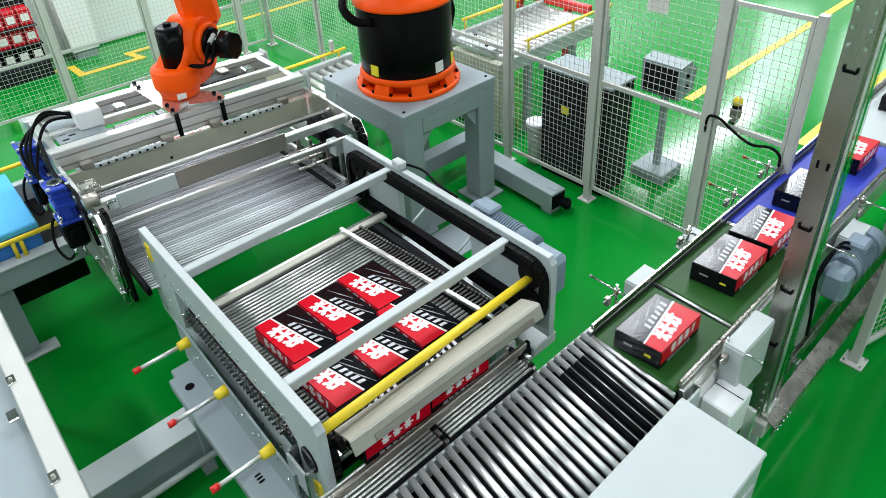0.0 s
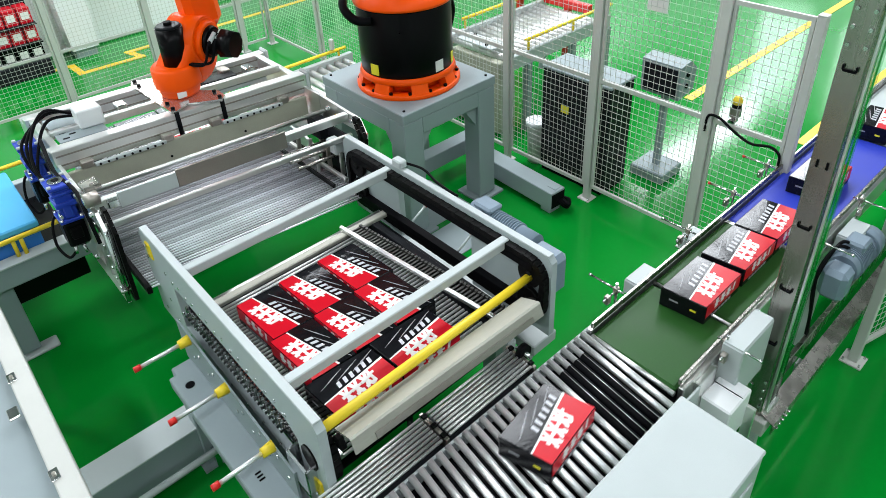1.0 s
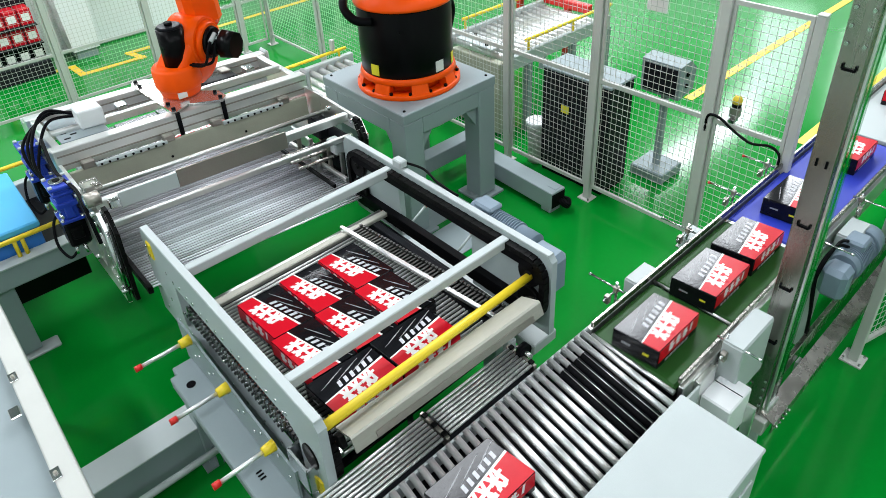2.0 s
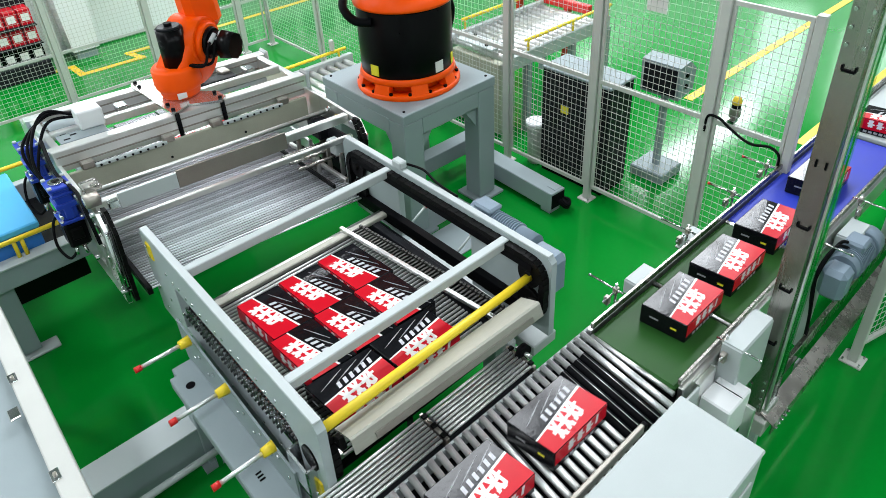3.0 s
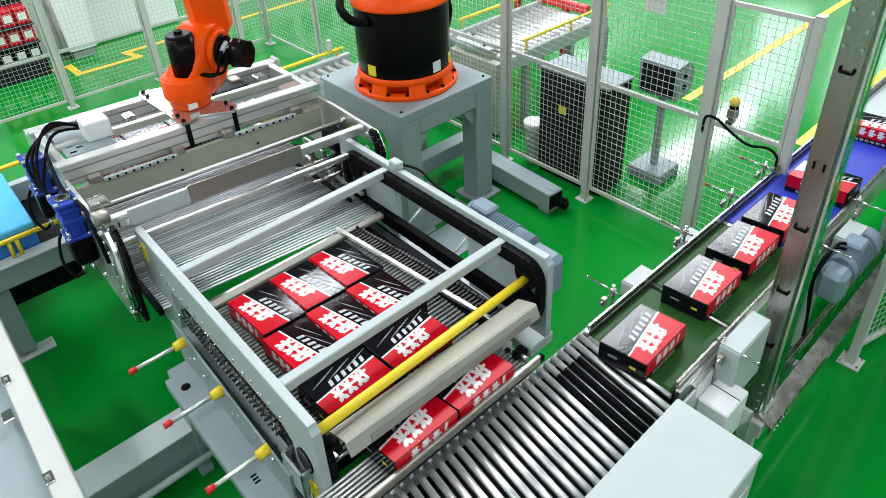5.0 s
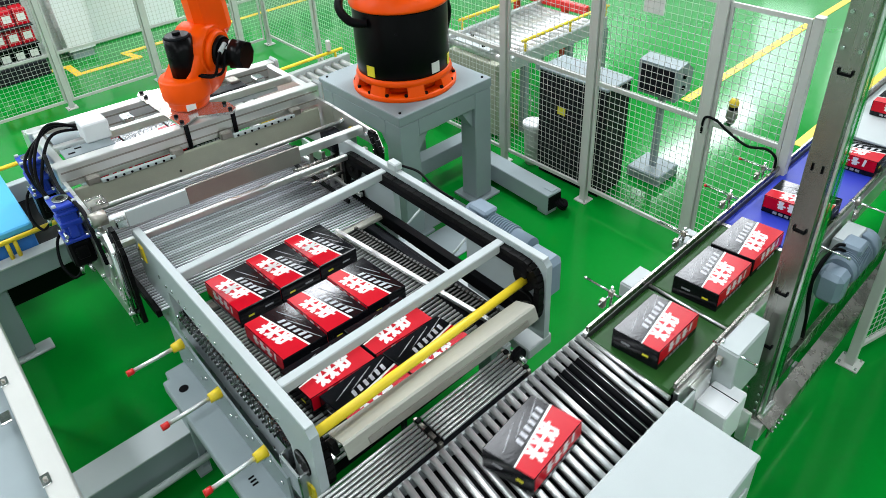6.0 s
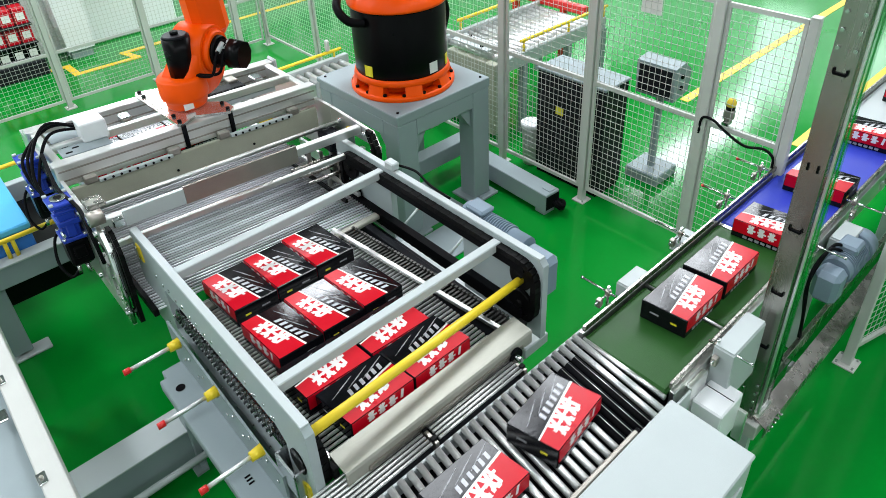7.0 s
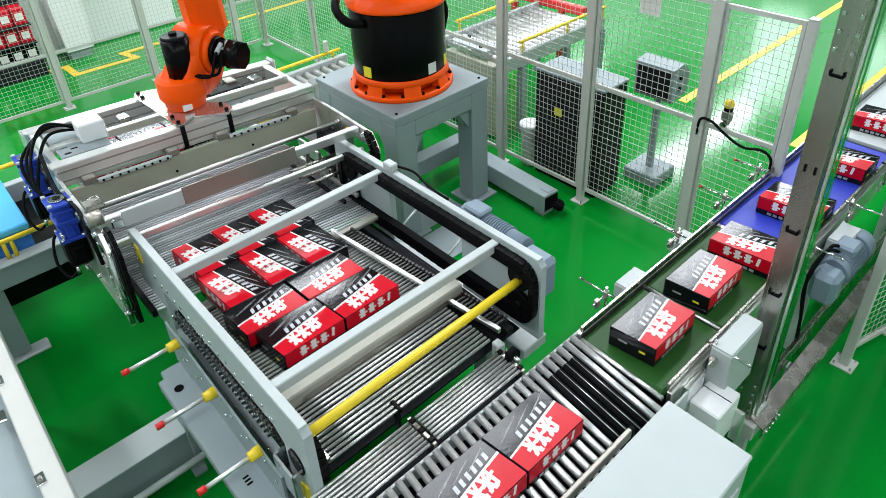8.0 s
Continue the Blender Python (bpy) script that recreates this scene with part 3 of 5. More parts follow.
    y = -0.2770
    while y < 1.03:
        if first is None:
            first = part("deck_roller", Cy((xl + 0.07, 0, 0), (xr - 0.325, 0, 0), 0.0084, seg=10), ROLLER, s)
            first.location = SK @ Vector((0, y - oy, DECK - 0.0082))
        else:
            again("deck_roller", first, s, 0, y - oy, DECK - 0.0082)
        y += 0.0285
    part("end_strip", B(((0, 1.075 - oy, DECK - 0.012), (XR - XL - 0.12, 0.055, 0.03)), bev=0.006), BEAMM, s, "brushed steel end strip")
    part("end_tube", Cy((xl + 0.05, 1.13 - oy, DECK - 0.03), (xr - 0.05, 1.13 - oy, DECK - 0.03), 0.02), ALU, s)
    # black sheet added under the deck paints the shade between its rollers
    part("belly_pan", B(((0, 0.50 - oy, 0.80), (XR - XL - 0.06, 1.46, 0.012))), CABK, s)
    # geared motor on the outside of the right plate
    m = part("gear_motor", B(((xr + 0.09, a + 0.13, 1.12), (0.15, 0.20, 0.24)), bev=0.03), MOTORG, s, "grey-blue geared motor")
    part("motor_can", Cy((xr + 0.115, a + 0.23, 1.20), (xr + 0.115, a + 0.62, 1.20), 0.066, seg=24), MOTORG, m)
    for i in range(14):
        part("cooling_fin", Cy((xr + 0.115, a + 0.36 + i * 0.018, 1.20), (xr + 0.115, a + 0.366 + i * 0.018, 1.20), 0.076, seg=24), MOTORG, m)
    part("fan_cover", Cy((xr + 0.115, a + 0.62, 1.20), (xr + 0.115, a + 0.72, 1.20), 0.080, seg=24), MOTORG, m)
    part("terminal_box", B(((xr + 0.12, a + 0.62, 1.282), (0.11, 0.15, 0.035)), bev=0.012), MOTORG, m)
    # small sensor and its cable on the right plate
    part("limit_sensor", B(((xr, b - 0.63, 1.335), (0.06, 0.09, 0.05)), bev=0.008), PALE, s)
    bm = bmesh.new()
    tube(bm, [(xr + 0.03, b - 0.66, 1.33), (xr + 0.06, b - 0.80, 1.33), (xr + 0.05, b - 0.95, 1.30), (xr + 0.06, b - 1.12, 1.28)], 0.008)
    part("sensor_cable", bm, BLACK, s)
    return s


STAGE = stage()


def push_beam():
    bm = bmesh.new()
    prism(bm, [(-0.075, 0.020), (-0.070, 0.028), (0.042, 0.036), (0.042, -0.020), (0.050, -0.020), (0.050, 0.044), (-0.078, 0.036), (-0.085, 0.026), (-0.085, -0.040), (-0.075, -0.040)], (XL + 2.97 + 0.09, XR + 2.97 - 0.19), "x")
    o = part("push_beam", bm, BEAMM, STAGE, "worn off-white angled steel push beam")
    part("beam_lip", B(((-0.03, -0.089, -0.022), (1.0, 0.005, 0.03))), DULL, o)
    for s in (-0.655, 0.56):
        part("beam_end", B(((s, 0.0, 0.005), (0.03, 0.05, 0.06)), bev=0.004), CHAINM, o)
    return o


PUSH = push_beam()


# ---- roller conveyor ----
def roller_conveyor():
    ox, oy = -3.0, -0.86
    c = thing("roller_conveyor", ox, oy, 0, "steel roller conveyor with four black rubber-sleeved rollers", "conveyor")
    y0, y1 = -0.565, -1.19
    one = dark = None
    k = 0
    x = -2.262
    while x > -4.2:
        rub = 2 <= k < 6
        lean = 0.12
        if rub and dark is None:
            dark = part("rubber_roller", Cy((lean * 0.19, 0.19, 0), (lean * (y1 - oy + 0.03), y1 - oy + 0.03, 0), 0.0262, seg=14), BLACK, c, "black rubber-sleeved roller")
            dark.location = SK @ Vector((x - ox, 0, DECK - 0.0258))
        elif rub:
            again("rubber_roller", dark, c, x - ox, 0, DECK - 0.0258)
        if one is None:
            one = part("roller", Cy((lean * 0.29, 0.29, 0), (lean * -0.32, -0.32, 0), 0.0170, seg=16), ROLLER, c)
            one.location = SK @ Vector((x - ox, 0, DECK - 0.0170))
        else:
            again("roller", one, c, x - ox, 0, DECK - 0.0170)
        k += 1
        x -= 0.0545
    for y in (y0, y1):
        part("side_rail", B(((-0.1, y - oy, DECK - 0.075), (2.0, 0.014, 0.115)), bev=0.003), PALE, c)
    for x in (-2.3, -3.6):
        for y in (y0, y1):
            part("leg", B(((x - ox, y - oy, 0.42), (0.06, 0.06, 0.84)), bev=0.004), GREYD, c)
    # black sheet added below the rollers stands in for shade in their gaps
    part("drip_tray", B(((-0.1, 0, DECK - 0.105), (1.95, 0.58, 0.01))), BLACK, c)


roller_conveyor()


def transfer():
    ox, oy = -3.1, -0.45
    c = thing("transfer_conveyor", ox, oy, 0, "narrow bed of thin steel rollers between conveyor and stage", "conveyor")
    for a, b in ((-3.80, -3.21), (-3.165, -2.60)):
        one = None
        for i in range(8):
            y = -0.375 - i * 0.0225
            if one is None:
                one = part("thin_roller", Cy((a - ox, 0, 0), (b - ox, 0, 0), 0.0080, seg=10), ROLLER, c)
                one.location = SK @ Vector((0, y - oy, DECK - 0.0078))
            else:
                again("thin_roller", one, c, 0, y - oy, DECK - 0.0078)
    for x in (-3.81, -3.187, -2.585):
        part("bearing_rail", B(((x - ox, 0, DECK - 0.036), (0.022, 0.20, 0.06)), bev=0.003), DULL, c)
        for i in range(3):
            part("bearing_cap", B(((x - ox, -0.07 + 0.07 * i, DECK - 0.002), (0.030, 0.026, 0.012)), bev=0.003), CHAINM, c)
    for x in (-3.7, -2.65):
        part("leg", B(((x - ox, 0, 0.45), (0.05, 0.05, 0.90))), GREYD, c)
    # another added dark sheet, for the shade between the thin rollers
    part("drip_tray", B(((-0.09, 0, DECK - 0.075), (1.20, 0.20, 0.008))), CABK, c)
    part("drive_pulley", Cy((-2.56 - ox, -0.012, 0.95), (-2.56 - ox, 0.022, 0.95), 0.044, seg=20), BLACK, c)
    part("pulley_hub", Cy((-2.56 - ox, -0.05, 0.95), (-2.56 - ox, 0.05, 0.95), 0.013, seg=12), ZINC, c)
    part("end_block", B(((-2.545 - ox, 0.12, 0.90), (0.05, 0.06, 0.10)), bev=0.006), PALE, c)


transfer()


def control_cabinet():
    c = thing("control_cabinet", -2.98, -1.445, 0, "plain pale grey sheet-steel cabinet beside the rollers", "cabinet")
    part("body", B(((0, 0, 0.60), (1.06, 0.37, 1.16)), bev=0.006), PALE, c)
    part("lid", B(((0, 0, 1.19), (1.07, 0.38, 0.02)), bev=0.006), PALE, c)
    part("door", B(((0.02, -0.189, 0.6), (0.9, 0.01, 0.95)), bev=0.003), PALE, c)


control_cabinet()


# ---- belt conveyor ----
def belt_conveyor():
    ox, oy = -1.0, -0.87
    c = thing("belt_conveyor", ox, oy, 0, "conveyor with a green and a blue belt between steel guides", "conveyor")
    part("green_belt", B(((-0.930, 0, DECK - 0.02), (0.565, 0.50, 0.04)), bev=0.012), BELTG, c, "green PVC belt")
    part("green_belt", B(((-0.219, 0, DECK - 0.02), (0.80, 0.50, 0.04)), bev=0.012), BELTG, c, "green PVC belt")
    part("end_roller", Cy((-1.232, -0.26, DECK - 0.014), (-1.206, 0.25, DECK - 0.014), 0.014, seg=14), ALU, c)
    part("joint_bar", Cy((-0.638, -0.25, DECK - 0.004), (-0.628, 0.25, DECK - 0.004), 0.010, seg=12), ALU, c, "bright bar in the belt joint")
    part("blue_belt", B(((1.03, 0, DECK - 0.02), (1.62, 0.50, 0.04)), bev=0.012), BELTB, c, "blue PVC belt")
    part("transfer_plate", B(((4.9, 0, DECK - 0.016), (6.0, 0.50, 0.03)), bev=0.004), PALE, c)
    part("nose_bar", B(((0.205, 0, DECK - 0.018), (0.03, 0.50, 0.02))), ALU, c)
    for s in (-1, 1):
        part("side_frame", B(((2.9, s * 0.275, DECK - 0.07), (8.2, 0.03, 0.16)), bev=0.004), ALU, c)
        part("guide_rail", B(((2.9, s * 0.262, 0.99), (8.2, 0.018, 0.035)), bev=0.003), STEEL, c)
        for x in (-0.9, 0.6, 2.2, 4.2, 6.4):
            part("leg", B(((x, s * 0.27, 0.42), (0.06, 0.06, 0.84)), bev=0.004), PALE, c)
    part("under_tray", B(((2.9, 0, DECK - 0.14), (8.2, 0.50, 0.01))), GREYD, c)


belt_conveyor()


# ---- cartons ----
BL, BW, BH = 0.372, 0.256, 0.115


def slab(bm, pts, z0, z1):
    prism(bm, pts, (z0, z1), "z")


def carton_mould():
    c = thing("carton", 0, 0, 0, "glossy black and red printed cardboard carton with white print", "carton", "cartons on the line")
    body = part("body", B(((0, 0, BH / 2), (BL, BW, BH)), bev=0.004), CARDK, c)
    hx, hy = BL / 2 - 0.003, BW / 2 - 0.003
    bm = bmesh.new()
    slab(bm, [(-hx, -hy), (hx, -hy), (hx, 0.020), (-hx, -0.036)], BH, BH + 0.0010)
    part("red_panel", bm, CARDR, c, "red printed panel")
    bm = bmesh.new()
    slab(bm, [(-hx, -0.036), (hx, 0.020), (hx, 0.032), (-hx, -0.028)], BH, BH + 0.0012)
    part("white_stripe", bm, WHITEP, c, "white printed stripe")
    # emblem: three angular strokes groups as plain white shapes, joined to the stripe
    bm = bmesh.new()

    def edge(x):
        return -0.036 + (x + 0.186) / 0.372 * 0.056

    def bar(x0, x1, d0, d1, lift, sl=0.0):
        slab(bm, [(x0, edge(x0) - d1 - sl), (x1, edge(x1) - d1), (x1, edge(x1) - d0), (x0, edge(x0) - d0)], BH + 0.001, BH + lift)
    def stroke(x0, d0, x1, d1, w, lift):
        """A slanted stroke from depth d0 to d1 below the stripe."""
        slab(bm, [(x0, edge(x0) - d0), (x1, edge(x1) - d1), (x1 + w, edge(x1 + w) - d1), (x0 + w, edge(x0 + w) - d0)], BH + 0.001, BH + lift)
    for k, x0 in enumerate((-0.105, -0.047, 0.013)):
        e = 0.0001 * k
        stroke(x0, -0.002, x0 + 0.034, 0.088, 0.020, 0.0020 + e)
        stroke(x0 + 0.036, -0.002, x0 + 0.002, 0.084, 0.018, 0.0024 + e)
        bar(x0 - 0.002, x0 + 0.056, 0.030, 0.044, 0.0028 + e, 0.004)
        bar(x0 + 0.004, x0 + 0.052, 0.066, 0.078, 0.0032 + e, -0.003)
    bar(0.066, 0.082, -0.002, 0.080, 0.0036, 0.006)
    bar(0.060, 0.098, 0.020, 0.033, 0.0040, 0.002)
    part("emblem", bm, WHITEP, c, "white printed emblem", kind="stuff")
    bm = bmesh.new()
    for k in range(6):
        x0 = -0.078 + k * 0.039
        yb = -0.014 + (x0 + 0.186) / 0.372 * 0.056
        slab(bm, [(x0, yb), (x0 + 0.019, yb + 0.003), (x0 + 0.026, yb + 0.040), (x0 + 0.007, yb + 0.037)], BH, BH + 0.0012)
    part("printed_word", bm, GREYP, c, "pale grey printed bars", kind="stuff")
    bm = bmesh.new()
    for k in range(9):
        x0 = -0.15 + k * 0.03
        y0 = 0.045 + 0.012 * (k % 3)
        slab(bm, [(x0, y0), (x0 + 0.09, y0 + 0.030), (x0 + 0.09, y0 + 0.0325), (x0, y0 + 0.002)], BH, BH + 0.0010 + 0.0001 * k)
    part("ray_print", bm, SILVP, c, "grey printed ray lines", kind="stuff")
    # long sides: red band with white marks; ends: small badges
    for sy in (-1,):
        part("side_band", B(((0, sy * (BW / 2 + 0.0003), 0.074), (BL - 0.012, 0.0014, 0.076))), CARDR, c, "red printed side band")
        bm = bmesh.new()
        for k in range(3):
            x0 = -0.075 + 0.062 * k
            for tilt in (0.42, -0.42):
                bx(bm, (x0, sy * (BW / 2 + 0.0012 + 0.0002 * (tilt > 0)), 0.082), (0.017, 0.0012, 0.056), Matrix.Rotation(tilt, 4, "Y"))
            bx(bm, (x0 + 0.004, sy * (BW / 2 + 0.0016), 0.080), (0.052, 0.0012, 0.010), Matrix.Rotation(0.10, 4, "Y"))
        bx(bm, (0.108, sy * (BW / 2 + 0.0012), 0.084), (0.016, 0.0012, 0.050), Matrix.Rotation(0.15, 4, "Y"))
        part("side_print", bm, WHITEP, c, "white printed side marks", kind="stuff")
        bm = bmesh.new()
        for k in range(6):
            bx(bm, (-0.10 + 0.036 * k, sy * (BW / 2 + 0.0006), 0.018), (0.026, 0.0012, 0.016), Matrix.Rotation(0.1, 4, "Y"))
        part("side_word", bm, SILVP, c, "pale printed bars", kind="stuff")
    for sx in (-1, 1):
        part("end_badge", B(((sx * (BL / 2 + 0.0004), 0.05, 0.062), (0.0012, 0.05, 0.010)), bev=0.0004), SILVP, c)
        part("end_badge", B(((sx * (BL / 2 + 0.0004), -0.06, 0.055), (0.0012, 0.034, 0.012)), bev=0.0004), STICK, c)
    return c


AXES[0] = Matrix.Identity(3)
CARTON = carton_mould()
AXES[0] = SK


# ---- blade over the rollers ----
def blade():
    b = thing("push_blade", -3.15, -1.13, 1.0, "grey steel blade across the rollers that pushes cartons sideways", "pusher")
    part("bar", B(((0, 0, 0), (1.20, 0.022, 0.05)), bev=0.004), DULL, b)
    part("face_strip", B(((0, 0.013, -0.004), (1.18, 0.004, 0.034))), STEEL, b)
    part("nose", B(((0.61, 0.0, 0), (0.03, 0.03, 0.04)), bev=0.006), BLACK, b)
    return b


BLADE = blade()

# ---- layer gripper on the robot ----
GX, GY = -3.0, 2.45
GL, GR = -3.87 - GX, -2.13 - GX


def gripper():
    g = thing("layer_gripper", GX, GY, 0, "aluminium layer gripper with roller curtains and blue motors", "robot gripper")
    f, bk = 1.60 - GY, 3.30 - GY
    for x, nm in ((GL, "side_plate"), (GR, "side_plate")):
        bm = bmesh.new()
        e0, e1 = x - 0.011, x + 0.011
        prism(bm, [(f + 0.03, 0.76), (f - 0.05, 1.30), (f + 0.02, 1.40), (f + 0.06, 1.40), (f + 0.03, 1.30), (f + 0.10, 0.76)], (e0, e1), "x")
        prism(bm, [(f + 0.10, 0.76), (f + 0.085, 0.87), (f + 0.60, 0.90), (f + 0.90, 0.98), (f + 1.10, 0.98), (f + 1.05, 0.82), (f + 0.80, 0.76)], (e0 + 0.001, e1 - 0.001), "x")
        prism(bm, [(f + 0.20, 0.88), (f + 0.15, 1.12), (f + 0.22, 1.17), (f + 0.30, 0.88)], (e0, e1), "x")
        prism(bm, [(f + 0.06, 1.40), (f + 0.045, 1.30), (f + 0.52, 1.30), (f + 0.52, 1.42)], (e0, e1), "x")
        prism(bm, [(f + 0.42, 0.89), (f + 0.38, 1.298), (f + 0.52, 1.298), (f + 0.60, 0.90)], (e0, e1), "x")
        prism(bm, [(f + 0.525, 1.42), (f + 0.525, 1.20), (f + 0.62, 1.05), (bk - 0.1, 1.0), (bk + 0.02, 1.05), (bk, 1.42)], (e0, e1), "x")
        part(nm, bm, ALU, g, "bright steel side plate with slanted openings")
        part("plate_edge", Cy((x, f - 0.045, 1.31), (x, f + 0.035, 0.77), 0.014, seg=8), ZINC, g)
        # black plate behind the openings, so that they read dark
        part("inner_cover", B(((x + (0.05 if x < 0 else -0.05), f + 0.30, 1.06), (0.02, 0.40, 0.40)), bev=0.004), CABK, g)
        bm = bmesh.new()
        sx = 1 if x < 0 else -1
        chain_loop(bm, x + sx * 0.036, [(f - 0.02, 0.80), (f - 0.09, 1.30), (f - 0.03, 1.41), (f + 0.03, 1.41), (f - 0.03, 1.30), (f + 0.04, 0.80)], 0.024, 0.028)
        part("curtain_chain", bm, CHAINM, g, "black curtain chain", kind="stuff")
        for y, z in ((f + 0.02, 0.86), (f + 0.5, 0.86), (f + 0.10, 1.36), (f + 0.4, 1.36)):
            part("bolt", Cy((x - 0.03, y, z), (x + 0.03, y, z), 0.016, seg=8), ZINC, g)
    # roller bed
    one = None
    y = f - 0.18
    while y < f + 1.42:
        if one is None:
            one = part("curtain_roller", Cy((GL + 0.10, 0, 0), (GR - 0.10, 0, 0), 0.0070, seg=8), CURTM, g, "pale aluminium curtain roller")
            one.location = AXES[0] @ Vector((0, y, DECK - 0.0075))
        else:
            again("curtain_roller", one, g, 0, y, DECK - 0.0075)
        y += 0.0285
    # dark sheet added under the curtain to blacken the shaded roller gaps
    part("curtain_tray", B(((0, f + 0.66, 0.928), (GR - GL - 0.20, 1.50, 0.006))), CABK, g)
    for x in (GL + 0.09, GR - 0.09):
        part("bed_rail", B(((x, f + 0.44, DECK - 0.02), (0.03, 1.26, 0.05)), bev=0.004), CHAINM, g)
    # front bar with a dull plate, second bar, rear round bar
    part("front_bar", B(((0, f + 0.16, 1.375), (GR - GL - 0.03, 0.05, 0.055)), bev=0.005), ALU, g)
    part("stop_plate", B(((0.0, f + 0.128, 1.378), (0.74, 0.012, 0.115)), bev=0.003), DULL, g, "dull brown steel stop plate")
    part("stop_plate", B(((-0.545, f + 0.126, 1.375), (0.35, 0.014, 0.095)), bev=0.003), PALE, g, "pale grey stop plate")
    part("second_bar", B(((0, f + 0.12, 1.245), (GR - GL - 0.03, 0.032, 0.036)), bev=0.005), ALU, g)
    part("tie_rod", Cy((GL, f + 0.47, 1.315), (GR, f + 0.47, 1.315), 0.016), ALU, g)
    # main beams of aluminium profile with grooves
    for y, z in ((f + 0.78, 1.44), (f + 1.42, 1.44)):
        bm = bmesh.new()
        bx(bm, (0, y, z), (GR - GL + 0.04, 0.09, 0.14), None, 0.006)
        p = part("main_beam", bm, ALU, g)
        part("groove", B(((0, y - 0.046, z + 0.03), (GR - GL, 0.004, 0.010))), DULL, p)
        part("groove", B(((0, y - 0.046, z - 0.03), (GR - GL, 0.004, 0.010))), DULL, p)
        part("end_cap", B(((GR + 0.035, y, z), (0.03, 0.12, 0.18)), bev=0.02), PALE, p)
    part("rear_profile", B(((0, f + 1.02, 1.50), (GR - GL - 0.1, 0.05, 0.05)), bev=0.005), ALU, g)
    low = part("low_beam", B(((0.0, f + 0.70, 1.29), (GR - GL - 0.06, 0.03, 0.155)), bev=0.004), BEIGE, g)
    for i in range(0, 12, 4):
        part("beam_screw", Cy((GL + 0.12 + i * 0.135, f + 0.686, 1.26 + 0.05 * (i % 2)), (GL + 0.12 + i * 0.135, f + 0.681, 1.26 + 0.05 * (i % 2)), 0.009, seg=8), CHAINM, low)
    for x in (GL + 0.03, GR - 0.03):
        part("end_beam", B(((x, f + 1.10, 1.44), (0.05, 0.55, 0.12)), bev=0.006), ALU, g)
    # perforated linear guides with clamps
    for x in (GL + 0.42, GR - 0.46):
        p = part("linear_guide", B(((x, f + 0.68, 1.375), (0.46, 0.03, 0.022)), bev=0.003), PALE, g)
        for i in range(9):
            # black discs on the guide paint the shade inside its holes
            part("guide_hole", Cy((x - 0.2 + i * 0.05, f + 0.664, 1.375), (x - 0.2 + i * 0.05, f + 0.66, 1.375), 0.008, seg=8), BLACK, p)
        for dx in (-0.27, 0.25):
            part("clamp", B(((x + dx, f + 0.70, 1.39), (0.08, 0.05, 0.05)), bev=0.008), DULL, g)
    for x in (-0.09, 0.23):
        part("stand_off", Cy((x, f + 0.73, 1.33), (x, f + 0.73, 1.52), 0.016, seg=10), BLACK, g)
    # flange plate under the wrist
    bm = bmesh.new()
    prism(bm, [(-0.12, -0.10), (-0.09, -0.12), (0.02, -0.05), (0.22, -0.15), (0.27, -0.10), (0.27, 0.02), (0.17, 0.12), (0.22, 0.40), (0.02, 0.60), (-0.12, 0.64), (-0.15, 0.58)], (1.513, 1.53), "z")
    part("flange_plate", bm, TAN, g, "bare steel flange plate")
    for x, y in ((-0.095, -0.08), (0.225, -0.11), (-0.11, 0.60), (-0.115, 0.50), (0.235, 0.0), (-0.09, 0.03)):
        part("flange_bolt", Cy((x, y, 1.53), (x, y, 1.545), 0.014, seg=6), BLACK, g)
    # junction box with hoses
    part("junction_box", B(((GL + 0.31, f + 1.03, 1.56), (0.16, 0.14, 0.12)), bev=0.008), WHITEC, g, "white plastic junction box")
    part("valve_plate", B(((GL + 0.22, f + 1.08, 1.495), (0.30, 0.45, 0.012)), bev=0.003), GREYD, g)
    for i in range(4):
        # slots are black bars laid on the plate, dark like shaded openings
        part("plate_slot", B(((GL + 0.12 + 0.05 * (i % 2), f + 0.90 + 0.05 * i, 1.502), (0.04, 0.016, 0.003))), BLACK, g)
    for i, (dx, dz) in enumerate(((0.0, 0.0), (-0.03, 0.03), (0.03, -0.02), (-0.05, -0.03))):
        bm = bmesh.new()
        tube(bm, [(GL + 0.25, f + 1.16 + dx, 1.55), (GL + 0.08, f + 1.14 + dx, 1.60 + dz), (GL - 0.09 - dx, f + 1.02 + dx, 1.50 + dz), (GL - 0.12, f + 0.85 + dx, 1.36 + dz), (GL - 0.05, f + 0.70 + 2 * dx, 1.26)], 0.010, 8)
        part("hose", bm, BLACK, g, "black pneumatic hose")
    # blue motors
    for y in (2.10 - GY, 2.80 - GY):
        mx = GL - 0.08
        m = part("gear_motor", B(((mx, y, 1.30), (0.095, 0.125, 0.22)), ((mx, y, 1.42), (0.135, 0.165, 0.022)), ((mx, y, 1.375), (0.118, 0.145, 0.02)), ((mx, y, 1.305), (0.118, 0.15, 0.035)), ((mx, y, 1.20), (0.135, 0.165, 0.024)), ((mx + 0.0, y - 0.06, 1.26), (0.05, 0.03, 0.09)), bev=0.005), BLUEM, g, "blue enamelled gear motor")
        part("motor_cap", Cy((mx, y, 1.431), (mx, y, 1.443), 0.044, seg=18), ZINC, m)
        part("shaft_bore", Cy((mx, y, 1.443), (mx, y, 1.4445), 0.022, seg=14), BLACK, m)
